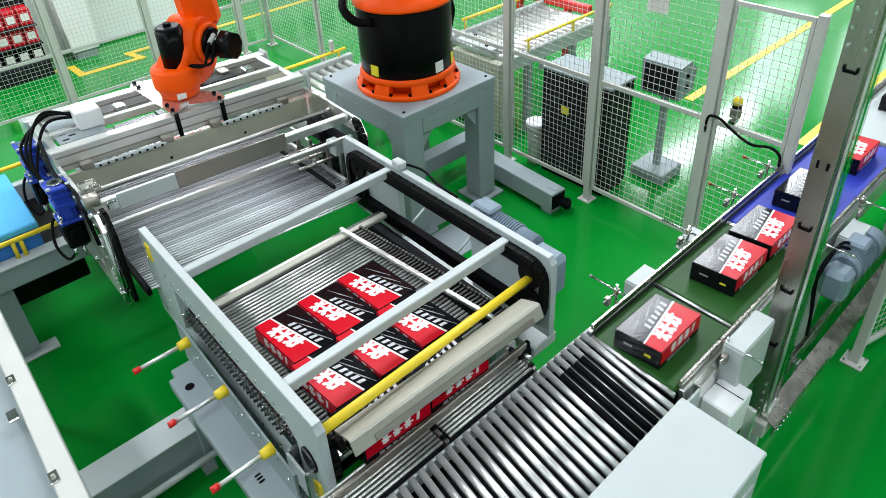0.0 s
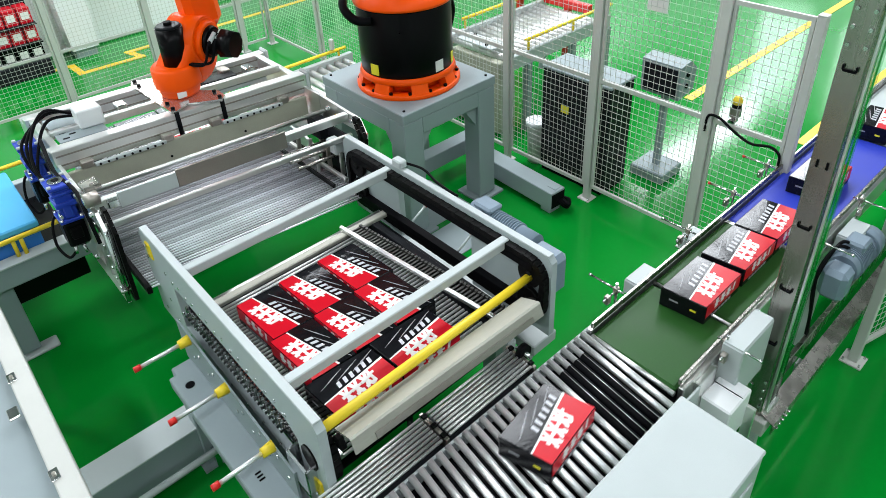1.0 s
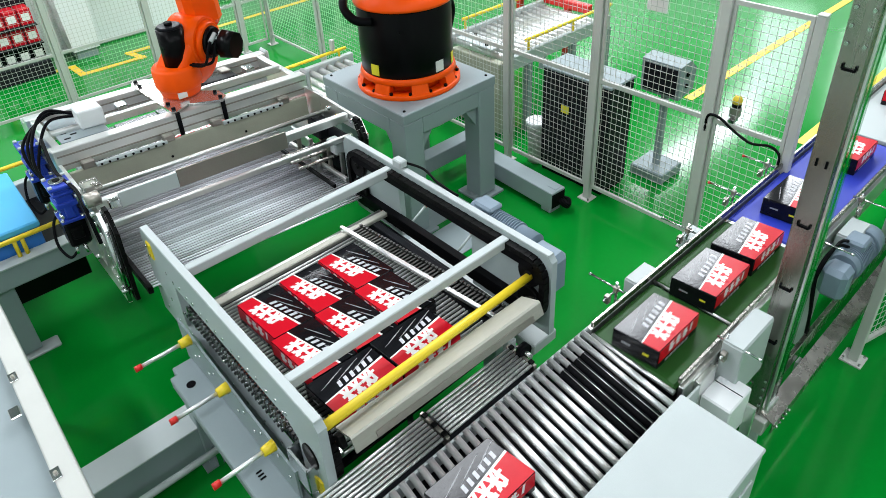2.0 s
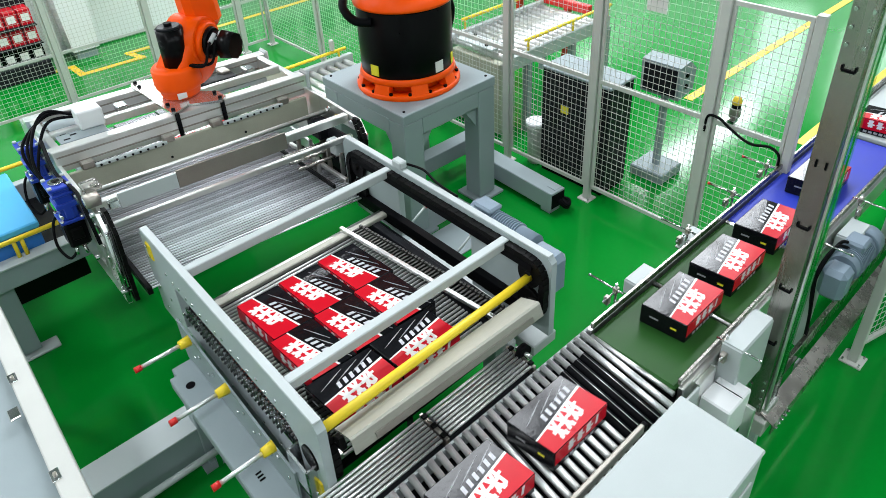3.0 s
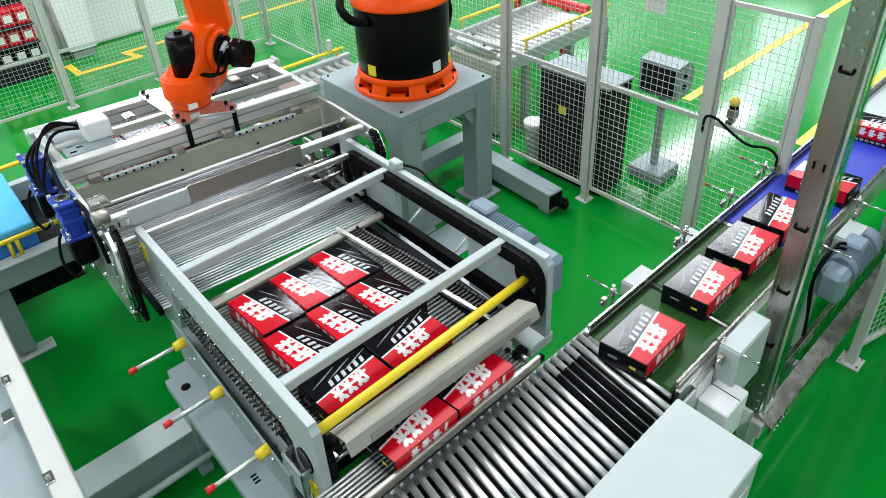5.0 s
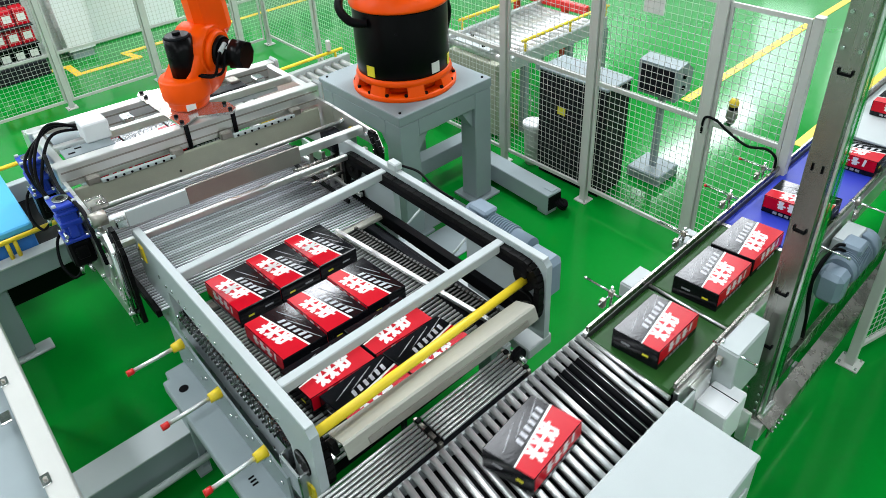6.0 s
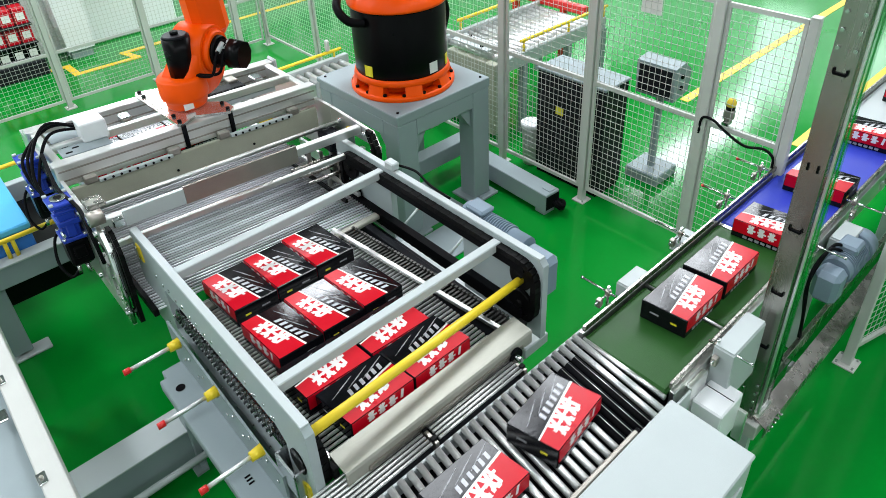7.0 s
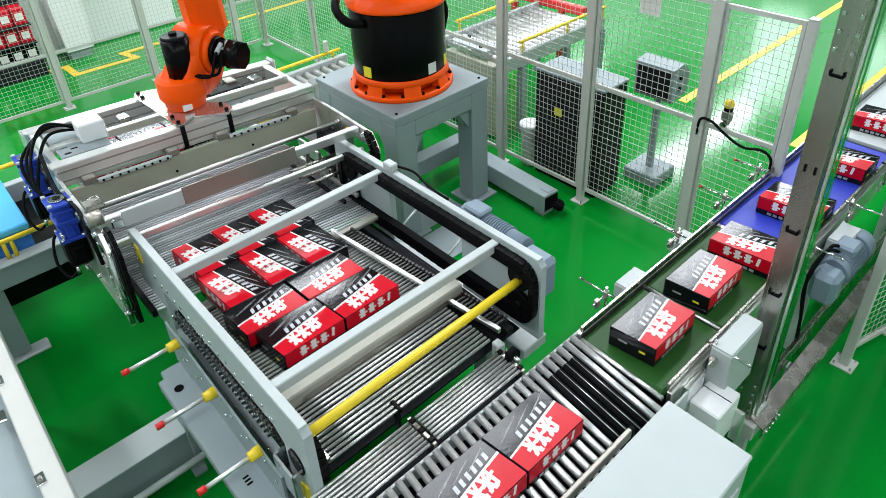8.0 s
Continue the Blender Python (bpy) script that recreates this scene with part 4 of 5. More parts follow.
        part("motor_body", B(((mx, y, 1.10), (0.125, 0.15, 0.17)), ((mx, y - 0.078, 1.11), (0.07, 0.02, 0.08)), bev=0.014), GLOSSB, m)
        part("drive_shaft", Cy((mx + 0.04, y, 1.30), (GL + 0.01, y, 1.30), 0.03, seg=14), ZINC, m)
        part("shaft_collar", Cy((mx + 0.055, y, 1.30), (mx + 0.08, y, 1.30), 0.044, seg=14), ALU, m)
        part("torque_arm", B(((mx + 0.06, y + 0.05, 1.22), (0.06, 0.03, 0.08)), bev=0.004), ZINC, m)
        for dx, dy in ((-0.03, -0.04), (0.01, -0.06), (0.03, 0.02)):
            part("air_fitting", Cy((mx + dx, y + dy, 1.02), (mx + dx * 1.4, y + dy * 1.4, 0.965), 0.014, 0.010, seg=10), ZINC, m)
        bm = bmesh.new()
        tube(bm, [(mx - 0.04, y - 0.05, 0.98), (mx - 0.09, y - 0.04, 0.95), (mx - 0.12, y + 0.04, 1.02), (mx - 0.08, y + 0.12, 1.14), (mx + 0.02, y + 0.16, 1.20)], 0.009, 8)
        part("motor_cable", bm, BLACK, m)
        part("adjuster_screw", Cy((mx - 0.055, y - 0.09, 1.27), (mx - 0.055, y - 0.14, 1.27), 0.010, seg=8), ZINC, m)
        for p, q in ((-1, -1), (-1, 1), (1, -1), (1, 1)):
            part("corner_bolt", B(((mx + p * 0.054, y + q * 0.068, 1.437), (0.024, 0.024, 0.014)), bev=0.003), PALE, m)
            part("corner_bolt", Cy((mx + p * 0.056, y + q * 0.072, 1.19), (mx + p * 0.056, y + q * 0.072, 1.222), 0.011, seg=6), ZINC, m)
    # chain tensioner and sensor fittings at the plate's front corner
    part("tensioner", Cy((GL - 0.03, f + 0.10, 1.45), (GL + 0.05, f + 0.10, 1.45), 0.042, seg=16), DULL, g)
    part("tensioner_ring", Cy((GL - 0.036, f + 0.10, 1.45), (GL + 0.056, f + 0.10, 1.45), 0.024, seg=12), ZINC, g)
    part("sensor_clip", B(((GL + 0.10, f + 0.03, 1.42), (0.06, 0.04, 0.05)), bev=0.006), ZINC, g)
    part("sensor_clip", B(((GL + 0.06, f + 0.30, 1.44), (0.10, 0.12, 0.03)), bev=0.006), STEEL, g)
    bm = bmesh.new()
    tube(bm, [(GL - 0.02, f + 0.95, 1.52), (GL - 0.05, f + 0.62, 1.44), (GL - 0.02, f + 0.34, 1.42), (GL - 0.03, f + 0.16, 1.36), (GL - 0.025, f + 0.12, 1.16)], 0.012, 8)
    part("hose", bm, BLACK, g, "black pneumatic hose")
    for sx, x in ((1, GL - 0.013), (-1, GR + 0.013)):
        for i in range(7):
            part("plate_screw", Cy((x - sx * 0.008, f + 0.03 + 0.012 * i, 0.88 + 0.07 * i), (x, f + 0.03 + 0.012 * i, 0.88 + 0.07 * i), 0.011, seg=8), ZINC, g)
    # small valves, cables and clips between the beams
    for i in range(7):
        x = GL + 0.55 + i * 0.16
        if abs(x - 0.1) < 0.28:
            continue
        part("valve", B(((x, f + 1.16 + 0.04 * (i % 3), 1.50), (0.07, 0.10, 0.05 + 0.012 * (i % 2))), bev=0.006), (ZINC, PALE, DULL)[i % 3], g)
    part("valve_bank", B(((0.40, f + 1.16, 1.47), (0.26, 0.12, 0.08)), bev=0.008), CABK, g, "black valve bank")
    for i in range(5):
        part("valve_lever", B(((0.30 + 0.05 * i, f + 1.09, 1.50), (0.026, 0.03, 0.03)), bev=0.004), BLACK, g)
    part("valve_rail", B(((0.36, f + 1.03, 1.45), (0.70, 0.03, 0.03)), bev=0.003), PALE, g)
    # far right mechanism seen past the pedestal
    for i in range(5):
        part("cylinder_rod", Cy((GR - 0.42, f + 0.20 + i * 0.06, 1.10 + 0.03 * (i % 2)), (GR - 0.04, f + 0.20 + i * 0.06, 1.10 + 0.03 * (i % 2)), 0.012, seg=8), STEEL, g)
    part("valve_block", B(((GR - 0.08, f + 0.46, 1.22), (0.10, 0.16, 0.14)), bev=0.01), CABK, g)
    part("valve_block", B(((GR - 0.10, f + 0.22, 1.16), (0.08, 0.12, 0.10)), bev=0.01), PALE, g)
    for i in range(6):
        part("bracket", B(((GR - 0.10 - 0.05 * (i % 3), f + 0.16 + i * 0.085, 1.02 + 0.05 * (i % 2)), (0.03, 0.02, 0.22)), bev=0.003), (ALU, DULL)[i % 2], g)
    part("inner_rail", B(((GR - 0.17, f + 0.40, 1.00), (0.025, 0.80, 0.03)), bev=0.003), ALU, g)
    part("inner_rail", B(((GR - 0.27, f + 0.42, 0.99), (0.02, 0.84, 0.03)), bev=0.003), CHAINM, g)
    part("gauge", Cy((GR - 0.02, f + 0.30, 1.32), (GR + 0.03, f + 0.30, 1.32), 0.025, seg=12), YELLOW, g)
    return g


AXES[0] = SQUARE_V
GRIP = gripper()
AXES[0] = SK


def forearm():
    """Wrist and forearm of the robot, in the robot's space."""
    wx, wy = -2.93 - ROB[0], 2.62 - ROB[1]
    z0 = 1.53 - 1.13
    ax = Vector((0.52, -0.85, -0.06)).normalized()
    el = Vector((wx + 0.195, wy + 0.02, z0 + 0.315))
    bm = bmesh.new()
    lathe(bm, [(0.13, 0.0), (0.14, 0.015), (0.145, 0.05), (0.15, 0.055), (0.163, 0.07), (0.167, 0.09), (0.167, 0.19), (0.156, 0.205), (0.10, 0.21)], (wx, wy, z0), 36)
    a = part("forearm", bm, ORANGE, ROBOT)
    bm = bmesh.new()
    for k in range(7):
        q = k / 6
        c = Vector((wx, wy, z0 + 0.14)).lerp(el, q) + Vector((0.07, 0.03, -0.05)) * math.sin(q * math.pi)
        cyl(bm, c - ax * 0.10, c + ax * 0.09, 0.10 + 0.05 * q, seg=20)
    h = bmesh.ops.convex_hull(bm, input=bm.verts)
    loose = set(x for x in h["geom_interior"] if isinstance(x, bmesh.types.BMVert))
    bmesh.ops.delete(bm, geom=list(loose), context="VERTS")
    keep = set(x for x in h["geom"] if isinstance(x, bmesh.types.BMFace) and x.is_valid)
    bmesh.ops.delete(bm, geom=[x for x in bm.faces if x not in keep], context="FACES")
    part("wrist_housing", bm, ORANGE, a)
    part("elbow_housing", Cy(el - ax * 0.14, el + ax * 0.10, 0.165, seg=36), ORANGE, a)
    bm = bmesh.new()
    bx(bm, el + Vector((0.09, 0.08, 0.52)), (0.26, 0.22, 0.95), Matrix.Rotation(radians(-4), 4, "Y"), 0.05)
    part("arm_link", bm, ORANGE, a)
    bm = bmesh.new()
    cyl(bm, el + ax * 0.10, el + ax * 0.135, 0.145, 0.125, seg=32)
    part("elbow_ring", bm, ORANGE, a)
    part("elbow_cap", Cy(el + ax * 0.13, el + ax * 0.16, 0.11, 0.10, seg=26), GLOSSB, a)
    part("elbow_motor", Cy(el + ax * 0.15, el + ax * 0.24, 0.085, 0.08, seg=20), BLACK, a)
    part("motor_end", Cy(el + ax * 0.24, el + ax * 0.34, 0.10, 0.09, seg=8), GLOSSB, a)
    mp = (wx + 0.02, wy - 0.02)
    part("wrist_motor", Cy((*mp, z0 + 0.20), (*mp, z0 + 0.455), 0.095, seg=12), GLOSSB, a, "black wrist motor housing")
    part("motor_lid", Cy((*mp, z0 + 0.455), (*mp, z0 + 0.47), 0.09, 0.078, seg=12), CABK, a)
    part("plug", Cy((*mp, z0 + 0.465), (*mp, z0 + 0.49), 0.028, seg=8), BLACK, a)
    for i in range(2):
        p = el + ax * 0.20 + Vector((-0.03 + 0.05 * i, -0.02, 0.07))
        bm = bmesh.new()
        tube(bm, [p, p + Vector((-0.08, -0.05, -0.05)), p + Vector((-0.14, -0.05, -0.16)), Vector((wx + 0.04, wy - 0.08, z0 + 0.215))], 0.010, 8)
        part("motor_cable", bm, BLACK, a)
        part("cable_plug", Cy(p + Vector((0.005, 0, 0.005)), p + Vector((-0.055, -0.035, -0.03)), 0.017, seg=10), PALE, a)
    part("white_label", B(((wx - 0.045, wy - 0.139, z0 + 0.035), (0.065, 0.012, 0.04))), WHITEP, a)
    # link back to the shoulder, above the wrist
    top = el + Vector((-0.12, 0.04, 1.05))
    bm = bmesh.new()
    cyl(bm, top, (-0.10, 0.05, 1.75), 0.15, 0.22, seg=20)
    cyl(bm, top - Vector((0, 0.2, 0)), top + Vector((0, 0.2, 0)), 0.22, seg=24)
    part("upper_arm", bm, ORANGE, a)
    return a


FOREARM = forearm()


# ---- beside the belt ----
def guide_bracket(x, y, side):
    """A clamp with a threaded rod that holds the belt's side guide."""
    b = thing("guide_bracket", x, y, 0.89, "small steel clamp with a rod holding the belt guide", "bracket", "guide clamps along the belt")
    part("post", Cy((0, 0, 0), (0, 0, 0.19), 0.008, seg=8), ZINC, b)
    part("rod", Cy((0, -side * 0.05, 0.15), (0, side * 0.17, 0.15), 0.006, seg=8), ZINC, b)
    part("clamp", B(((0, 0, 0.15), (0.03, 0.03, 0.035)), bev=0.004), DULL, b)
    part("clamp", B(((-0.05, side * 0.02, 0.10), (0.035, 0.03, 0.05)), bev=0.004), DULL, b)
    part("cross_rod", Cy((-0.09, side * 0.02, 0.11), (0.05, side * 0.02, 0.11), 0.006, seg=8), ZINC, b)
    part("rod_tip", Cy((0, side * 0.17, 0.15), (0, side * 0.185, 0.15), 0.009, seg=8), REDP if side > 0 and x > -0.9 else ZINC, b)
    part("stem", B(((0, -side * 0.012, -0.02), (0.05, 0.025, 0.05))), ALU, b)


for x in (-1.93, -1.19, -0.63, -0.155):
    guide_bracket(x, -0.565, 1)
for x in (-1.86, -0.75, -0.15, 0.5):
    guide_bracket(x, -1.18, -1)


def belt_boxes():
    for x, y, z, sx, sy, sz in ((-1.67, -0.555, 0.94, 0.20, 0.09, 0.09), (-1.12, -0.555, 0.94, 0.16, 0.08, 0.07), (-1.72, -1.225, 0.88, 0.33, 0.11, 0.34), (-0.34, -1.235, 0.87, 0.24, 0.12, 0.14)):
        b = thing("junction_box", x, y, z, "small pale grey electrical box on the conveyor side", "electrical box", "boxes along the belt")
        part("housing", B(((0, 0, 0), (sx, sy, sz)), bev=0.006), PALE, b)
        part("lid", B(((0, 0, sz / 2 + 0.004), (sx - 0.01, sy - 0.01, 0.008)), bev=0.002), PALE, b)
        part("mount", B(((0, 0.05 if y < -0.9 else -0.04, -sz / 2 - 0.02), (0.04, 0.06, 0.05))), ALU, b)
    d = thing("drive_box", -1.95, -1.27, 0.62, "off-white folded steel drive cover beside the rollers", "cover")
    part("cover", B(((0, 0, 0.10), (0.22, 0.16, 0.24)), bev=0.008), WHITEC, d)
    part("cover_seam", B(((0.02, 0, 0.2212), (0.004, 0.15, 0.0024))), CABK, d)
    part("flap", B(((0.10, -0.10, 0.02), (0.02, 0.05, 0.20)), bev=0.003), ALU, d)
    part("bracket", B(((-0.06, 0.095, 0.16), (0.16, 0.03, 0.30)), bev=0.004), ALU, d)
    part("support", B(((0.0, 0.0, -0.32), (0.06, 0.06, 0.62))), PALE, d)


belt_boxes()


def belt_motor():
    m = thing("conveyor_motor", -0.53, -1.30, 0.82, "grey-blue geared conveyor motor with cooling fins", "motor")
    part("gearbox", B(((-0.16, 0, -0.02), (0.16, 0.15, 0.20)), bev=0.03), MOTORG, m)
    part("can", Cy((-0.09, 0, 0.02), (0.25, 0, 0.02), 0.085, seg=24), MOTORG, m)
    for i in range(12):
        part("cooling_fin", Cy((-0.03 + i * 0.018, 0, 0.02), (-0.024 + i * 0.018, 0, 0.02), 0.097, seg=24), MOTORG, m)
    part("fan_cover", Cy((0.22, 0, 0.02), (0.33, 0, 0.02), 0.10, 0.095, seg=24), MOTORG, m)
    part("terminal_box", B(((0.08, 0, 0.12), (0.14, 0.12, 0.06)), bev=0.014), MOTORG, m)
    part("shaft", Cy((-0.16, 0, 0), (-0.16, 0.16, 0), 0.02), ZINC, m)
    for dx in (0.0, 0.05):
        bm = bmesh.new()
        tube(bm, [(0.02 + dx, 0.02, 0.10), (-0.12 + dx, 0.06, 0.16), (-0.26, 0.08, 0.05 - dx), (-0.26, 0.05, -0.25), (-0.18 + dx, 0.05, -0.60)], 0.010)
        part("power_cable", bm, BLACK, m)


belt_motor()


def steel_column():
    c = thing("steel_column", -1.5, -1.275, 0, "tall brushed stainless steel channel column with bolts", "column")
    part("web", B(((0, 0, 1.75), (0.012, 0.108, 2.8)), bev=0.003), STEEL, c)
    part("flange", B(((0.035, 0.050, 1.75), (0.06, 0.008, 2.8)), bev=0.002), STEEL, c)
    part("flange", B(((0.035, -0.050, 1.75), (0.06, 0.008, 2.8)), bev=0.002), STEEL, c)
    part("base", B(((0.02, 0, 0.30), (0.12, 0.20, 0.10)), bev=0.004), CREAM, c)
    part("stem", B(((0.02, 0, 0.13), (0.08, 0.10, 0.26))), STEEL, c)
    for i in range(4):
        for s in (-0.035, 0.035):
            part("bolt", Cy((-0.006, s, 0.42 + i * 0.06), (-0.014, s, 0.42 + i * 0.06), 0.009, seg=6), ZINC, c)
            part("bolt", Cy((-0.006, s, 2.40 + i * 0.07), (-0.014, s, 2.40 + i * 0.07), 0.009, seg=6), ZINC, c)
    for z in (0.86, 1.20, 1.56, 2.30):
        part("clip", B(((-0.010, 0.0, z), (0.008, 0.055, 0.010)), ((-0.010, 0.027, z + 0.012), (0.008, 0.008, 0.02)), ((-0.010, -0.027, z + 0.012), (0.008, 0.008, 0.02))), BLACK, c)
    for z in (1.88, 1.885):
        for s in (-0.022, 0.022):
            # black bars on the web stand for the shade in its slots
            part("slot", B(((-0.0075, s, z), (0.004, 0.010, 0.03))), BLACK, c)
    g = thing("guard_sheet", -1.42, -1.345, 0.3, "clear acrylic guard sheet fixed to the steel column", "guard")
    sh = part("sheet", B(((0, 0, 1.4), (0.12, 0.008, 2.6))), GLASS, g)
    sh.visible_shadow = False
    part("edge_trim", B(((-0.066, 0, 1.4), (0.012, 0.014, 2.6)), bev=0.002), ALU, g)
    part("foot_rail", B(((0, 0, 0.085), (0.14, 0.03, 0.03))), ALU, g)


steel_column()


def side_frame():
    f = thing("conveyor_base_frame", 0.0, -1.365, 0, "brushed steel base plate running beside the belt conveyor", "frame")
    bm = bmesh.new()
    prism(bm, [(-0.045, 0.34), (-0.045, 0.27), (-0.037, 0.27), (-0.037, 0.334), (0.04, 0.372), (0.04, 0.38)], (-1.5, 1.8), "x")
    part("plate", bm, STEEL, f, "sloping brushed steel cover plate")
    part("rear_beam", B(((0.15, 0.10, 0.36), (3.3, 0.03, 0.10)), bev=0.003), STEEL, f)
    for x in (-1.5, -0.9, 0.9, 1.7):
        part("leg", B(((x, 0.05, 0.155), (0.06, 0.06, 0.31))), PALE, f)
    for i in range(5):
        part("bolt", Cy((-1.45 + i * 0.04, -0.045, 0.29), (-1.45 + i * 0.04, -0.058, 0.29), 0.009, seg=6), ZINC, f)


side_frame()


def gate_post(x, y):
    p = thing("gate_post", x, y, 0, "cream-white square gate post with a bolted foot", "post", "gate posts")
    part("tube", B(((0, 0, 1.0), (0.06, 0.06, 1.98)), bev=0.004), CREAM, p)
    part("base_plate", B(((0, 0, 0.006), (0.14, 0.14, 0.012)), bev=0.002), CREAM, p)
    for a in (-1, 1):
        for b in (-1, 1):
            part("anchor_bolt", Cy((a * 0.052, b * 0.052, 0.012), (a * 0.052, b * 0.052, 0.028), 0.008, seg=6), ZINC, p)


gate_post(-0.28, -1.47)


def near_fence():
    e = thing("safety_fence", 0, 0, 0, "low cream fence with wire mesh beyond the belt conveyor", "fence")
    fence_post(e, 0.25, -1.62, 2.0)
    fence_post(e, -1.30, -2.12, 1.6)
    wire_panel(e, -0.25, -1.48, 0.22, -1.61, 0.14, 1.97, 1.13)


near_fence()


# ---- behind the east fence ----
def dark_cabinet():
    c = thing("electrical_cabinet", 0.31, 1.36, 0, "dark grey steel electrical cabinet behind the wire fence", "cabinet")
    part("body", B(((0, 0, 0.53), (0.36, 0.78, 0.98)), bev=0.01), CABK, c)
    part("top", B(((0, 0, 1.03), (0.38, 0.80, 0.025)), bev=0.006), GREYD, c)
    part("plinth", B(((0, 0, 0.03), (0.34, 0.74, 0.06))), BLACK, c)
    part("door", B(((-0.183, 0, 0.53), (0.008, 0.72, 0.90)), bev=0.003), CABK, c)
    part("handle", B(((-0.195, -0.27, 0.66), (0.02, 0.03, 0.12)), bev=0.006), ZINC, c)
    part("warning_label", B(((-0.189, 0.10, 0.70), (0.003, 0.09, 0.07))), STICK, c, "yellow and white warning label")
    part("warning_label", B(((-0.189, -0.22, 0.80), (0.003, 0.06, 0.05))), WHITEP, c, "white label")


dark_cabinet()


def operator_stand():
    o = thing("operator_stand", 0.85, 0.85, 0, "grey operator panel on a pole with a heavy foot", "control panel")
    part("foot", B(((0, 0, 0.05), (0.36, 0.36, 0.10)), bev=0.01), GREYD, o)
    part("pole", B(((0, 0, 0.45), (0.06, 0.06, 0.80)), bev=0.006), GREYD, o)
    bm = bmesh.new()
    prism(bm, [(-0.12, 0.82), (0.12, 0.86), (0.14, 1.05), (0.02, 1.14), (-0.14, 1.12)], (-0.20, 0.20), "y")
    part("panel_housing", bm, GREYD, o)
    part("panel_door", B(((-0.137, 0, 0.97), (0.008, 0.34, 0.24)), bev=0.002), CABK, o)
    for i in range(2):
        part("button", Cy((-0.02, -0.20, 0.93 + i * 0.1), (-0.02, -0.215, 0.93 + i * 0.1), 0.02, seg=10), BLACK, o)


operator_stand()


def bin_():
    b = thing("waste_bin", 0.20, 1.87, 0, "white plastic cylinder bin standing by the fence post", "bin")
    bm = bmesh.new()
    lathe(bm, [(0.070, 0.0), (0.080, 0.01), (0.095, 0.36), (0.102, 0.37), (0.102, 0.40), (0.07, 0.41)], (0, 0, 0), 24)
    part("drum", bm, CREAM, b)
    part("rim", Cy((0, 0, 0.395), (0, 0, 0.435), 0.108, seg=24), WHITEC, b)


bin_()


def far_conveyor():
    c = thing("roller_conveyor", 1.15, 2.85, 0, "wide pallet roller conveyor with yellow guard tubes", "conveyor")
    part("side_cabinet", B(((-0.82, 0, 0.42), (0.10, 0.74, 0.76)), bev=0.006), BEIGE, c)
    one = None
    for i in range(15):
        x = -0.70 + i * 0.105
        if one is None:
            one = part("roller", Cy((0, -0.42, 0), (0, 0.50, 0), 0.036, seg=14), ROLLER, c)
            one.location = SK @ Vector((x, 0, 0.80))
        else:
            again("roller", one, c, x, 0, 0.80)
    for y in (-0.45, 0.53):
        part("side_rail", B(((0.05, y, 0.80), (1.75, 0.05, 0.14)), bev=0.006), PALE, c)
        part("guard_tube", Cy((-0.55, y, 0.98), (0.95, y, 0.98), 0.018, seg=10), YELLOW, c, "yellow guard tube")
        for x in (-0.5, 0.25, 0.9):
            part("tube_post", Cy((x, y, 0.86), (x, y, 0.98), 0.014, seg=8), YELLOW, c)
            part("leg", B(((x, y, 0.37), (0.07, 0.07, 0.74))), GREYD, c)
    part("sensor_plate", B(((-0.72, 0.05, 0.90), (0.22, 0.55, 0.02)), bev=0.004), PALE, c)
    for i in range(4):
        part("plate_bolt", Cy((-0.78 + 0.04 * i, -0.1 + 0.1 * i, 0.91), (-0.78 + 0.04 * i, -0.1 + 0.1 * i, 0.93), 0.02, seg=8), CHAINM, c)
    r = thing("barrier_rail", 2.05, 3.0, 0, "red painted steel barrier rail at the conveyor end", "barrier")
    part("rail", B(((0, 0.30, 0.88), (0.08, 1.3, 0.10)), bev=0.01), REDP, r)
    for y in (0.0, 0.8):
        part("post", B(((0, y, 0.42), (0.07, 0.07, 0.84))), REDP, r)
    # pallet conveyor behind the pedestal
    p = thing("roller_conveyor", -1.2, 3.85, 0, "low roller conveyor with yellow tubes behind the robot pedestal", "conveyor")
    one = None
    for i in range(14):
        x = -0.75 + i * 0.115
        if one is None:
            one = part("roller", Cy((0, -0.45, 0), (0, 0.45, 0), 0.04, seg=14), ROLLER, p)
            one.location = SK @ Vector((x, 0, 0.58))
        else:
            again("roller", one, p, x, 0, 0.58)
    for y in (-0.49, 0.49):
        part("side_rail", B(((0, y, 0.58), (1.75, 0.06, 0.14)), bev=0.006), PALE, p)
        part("guard_tube", Cy((-0.8, y, 0.72), (0.8, y, 0.72), 0.018, seg=10), YELLOW, p)
        for x in (-0.7, 0.0, 0.7):
            part("leg", B(((x, y, 0.255), (0.07, 0.07, 0.51))), GREYD, p)
            part("tube_post", Cy((x, y, 0.65), (x, y, 0.72), 0.014, seg=8), YELLOW, p)
    part("sensor", B(((0.62, 0.49, 0.80), (0.05, 0.05, 0.12)), bev=0.01), CREAM, p)


far_conveyor()


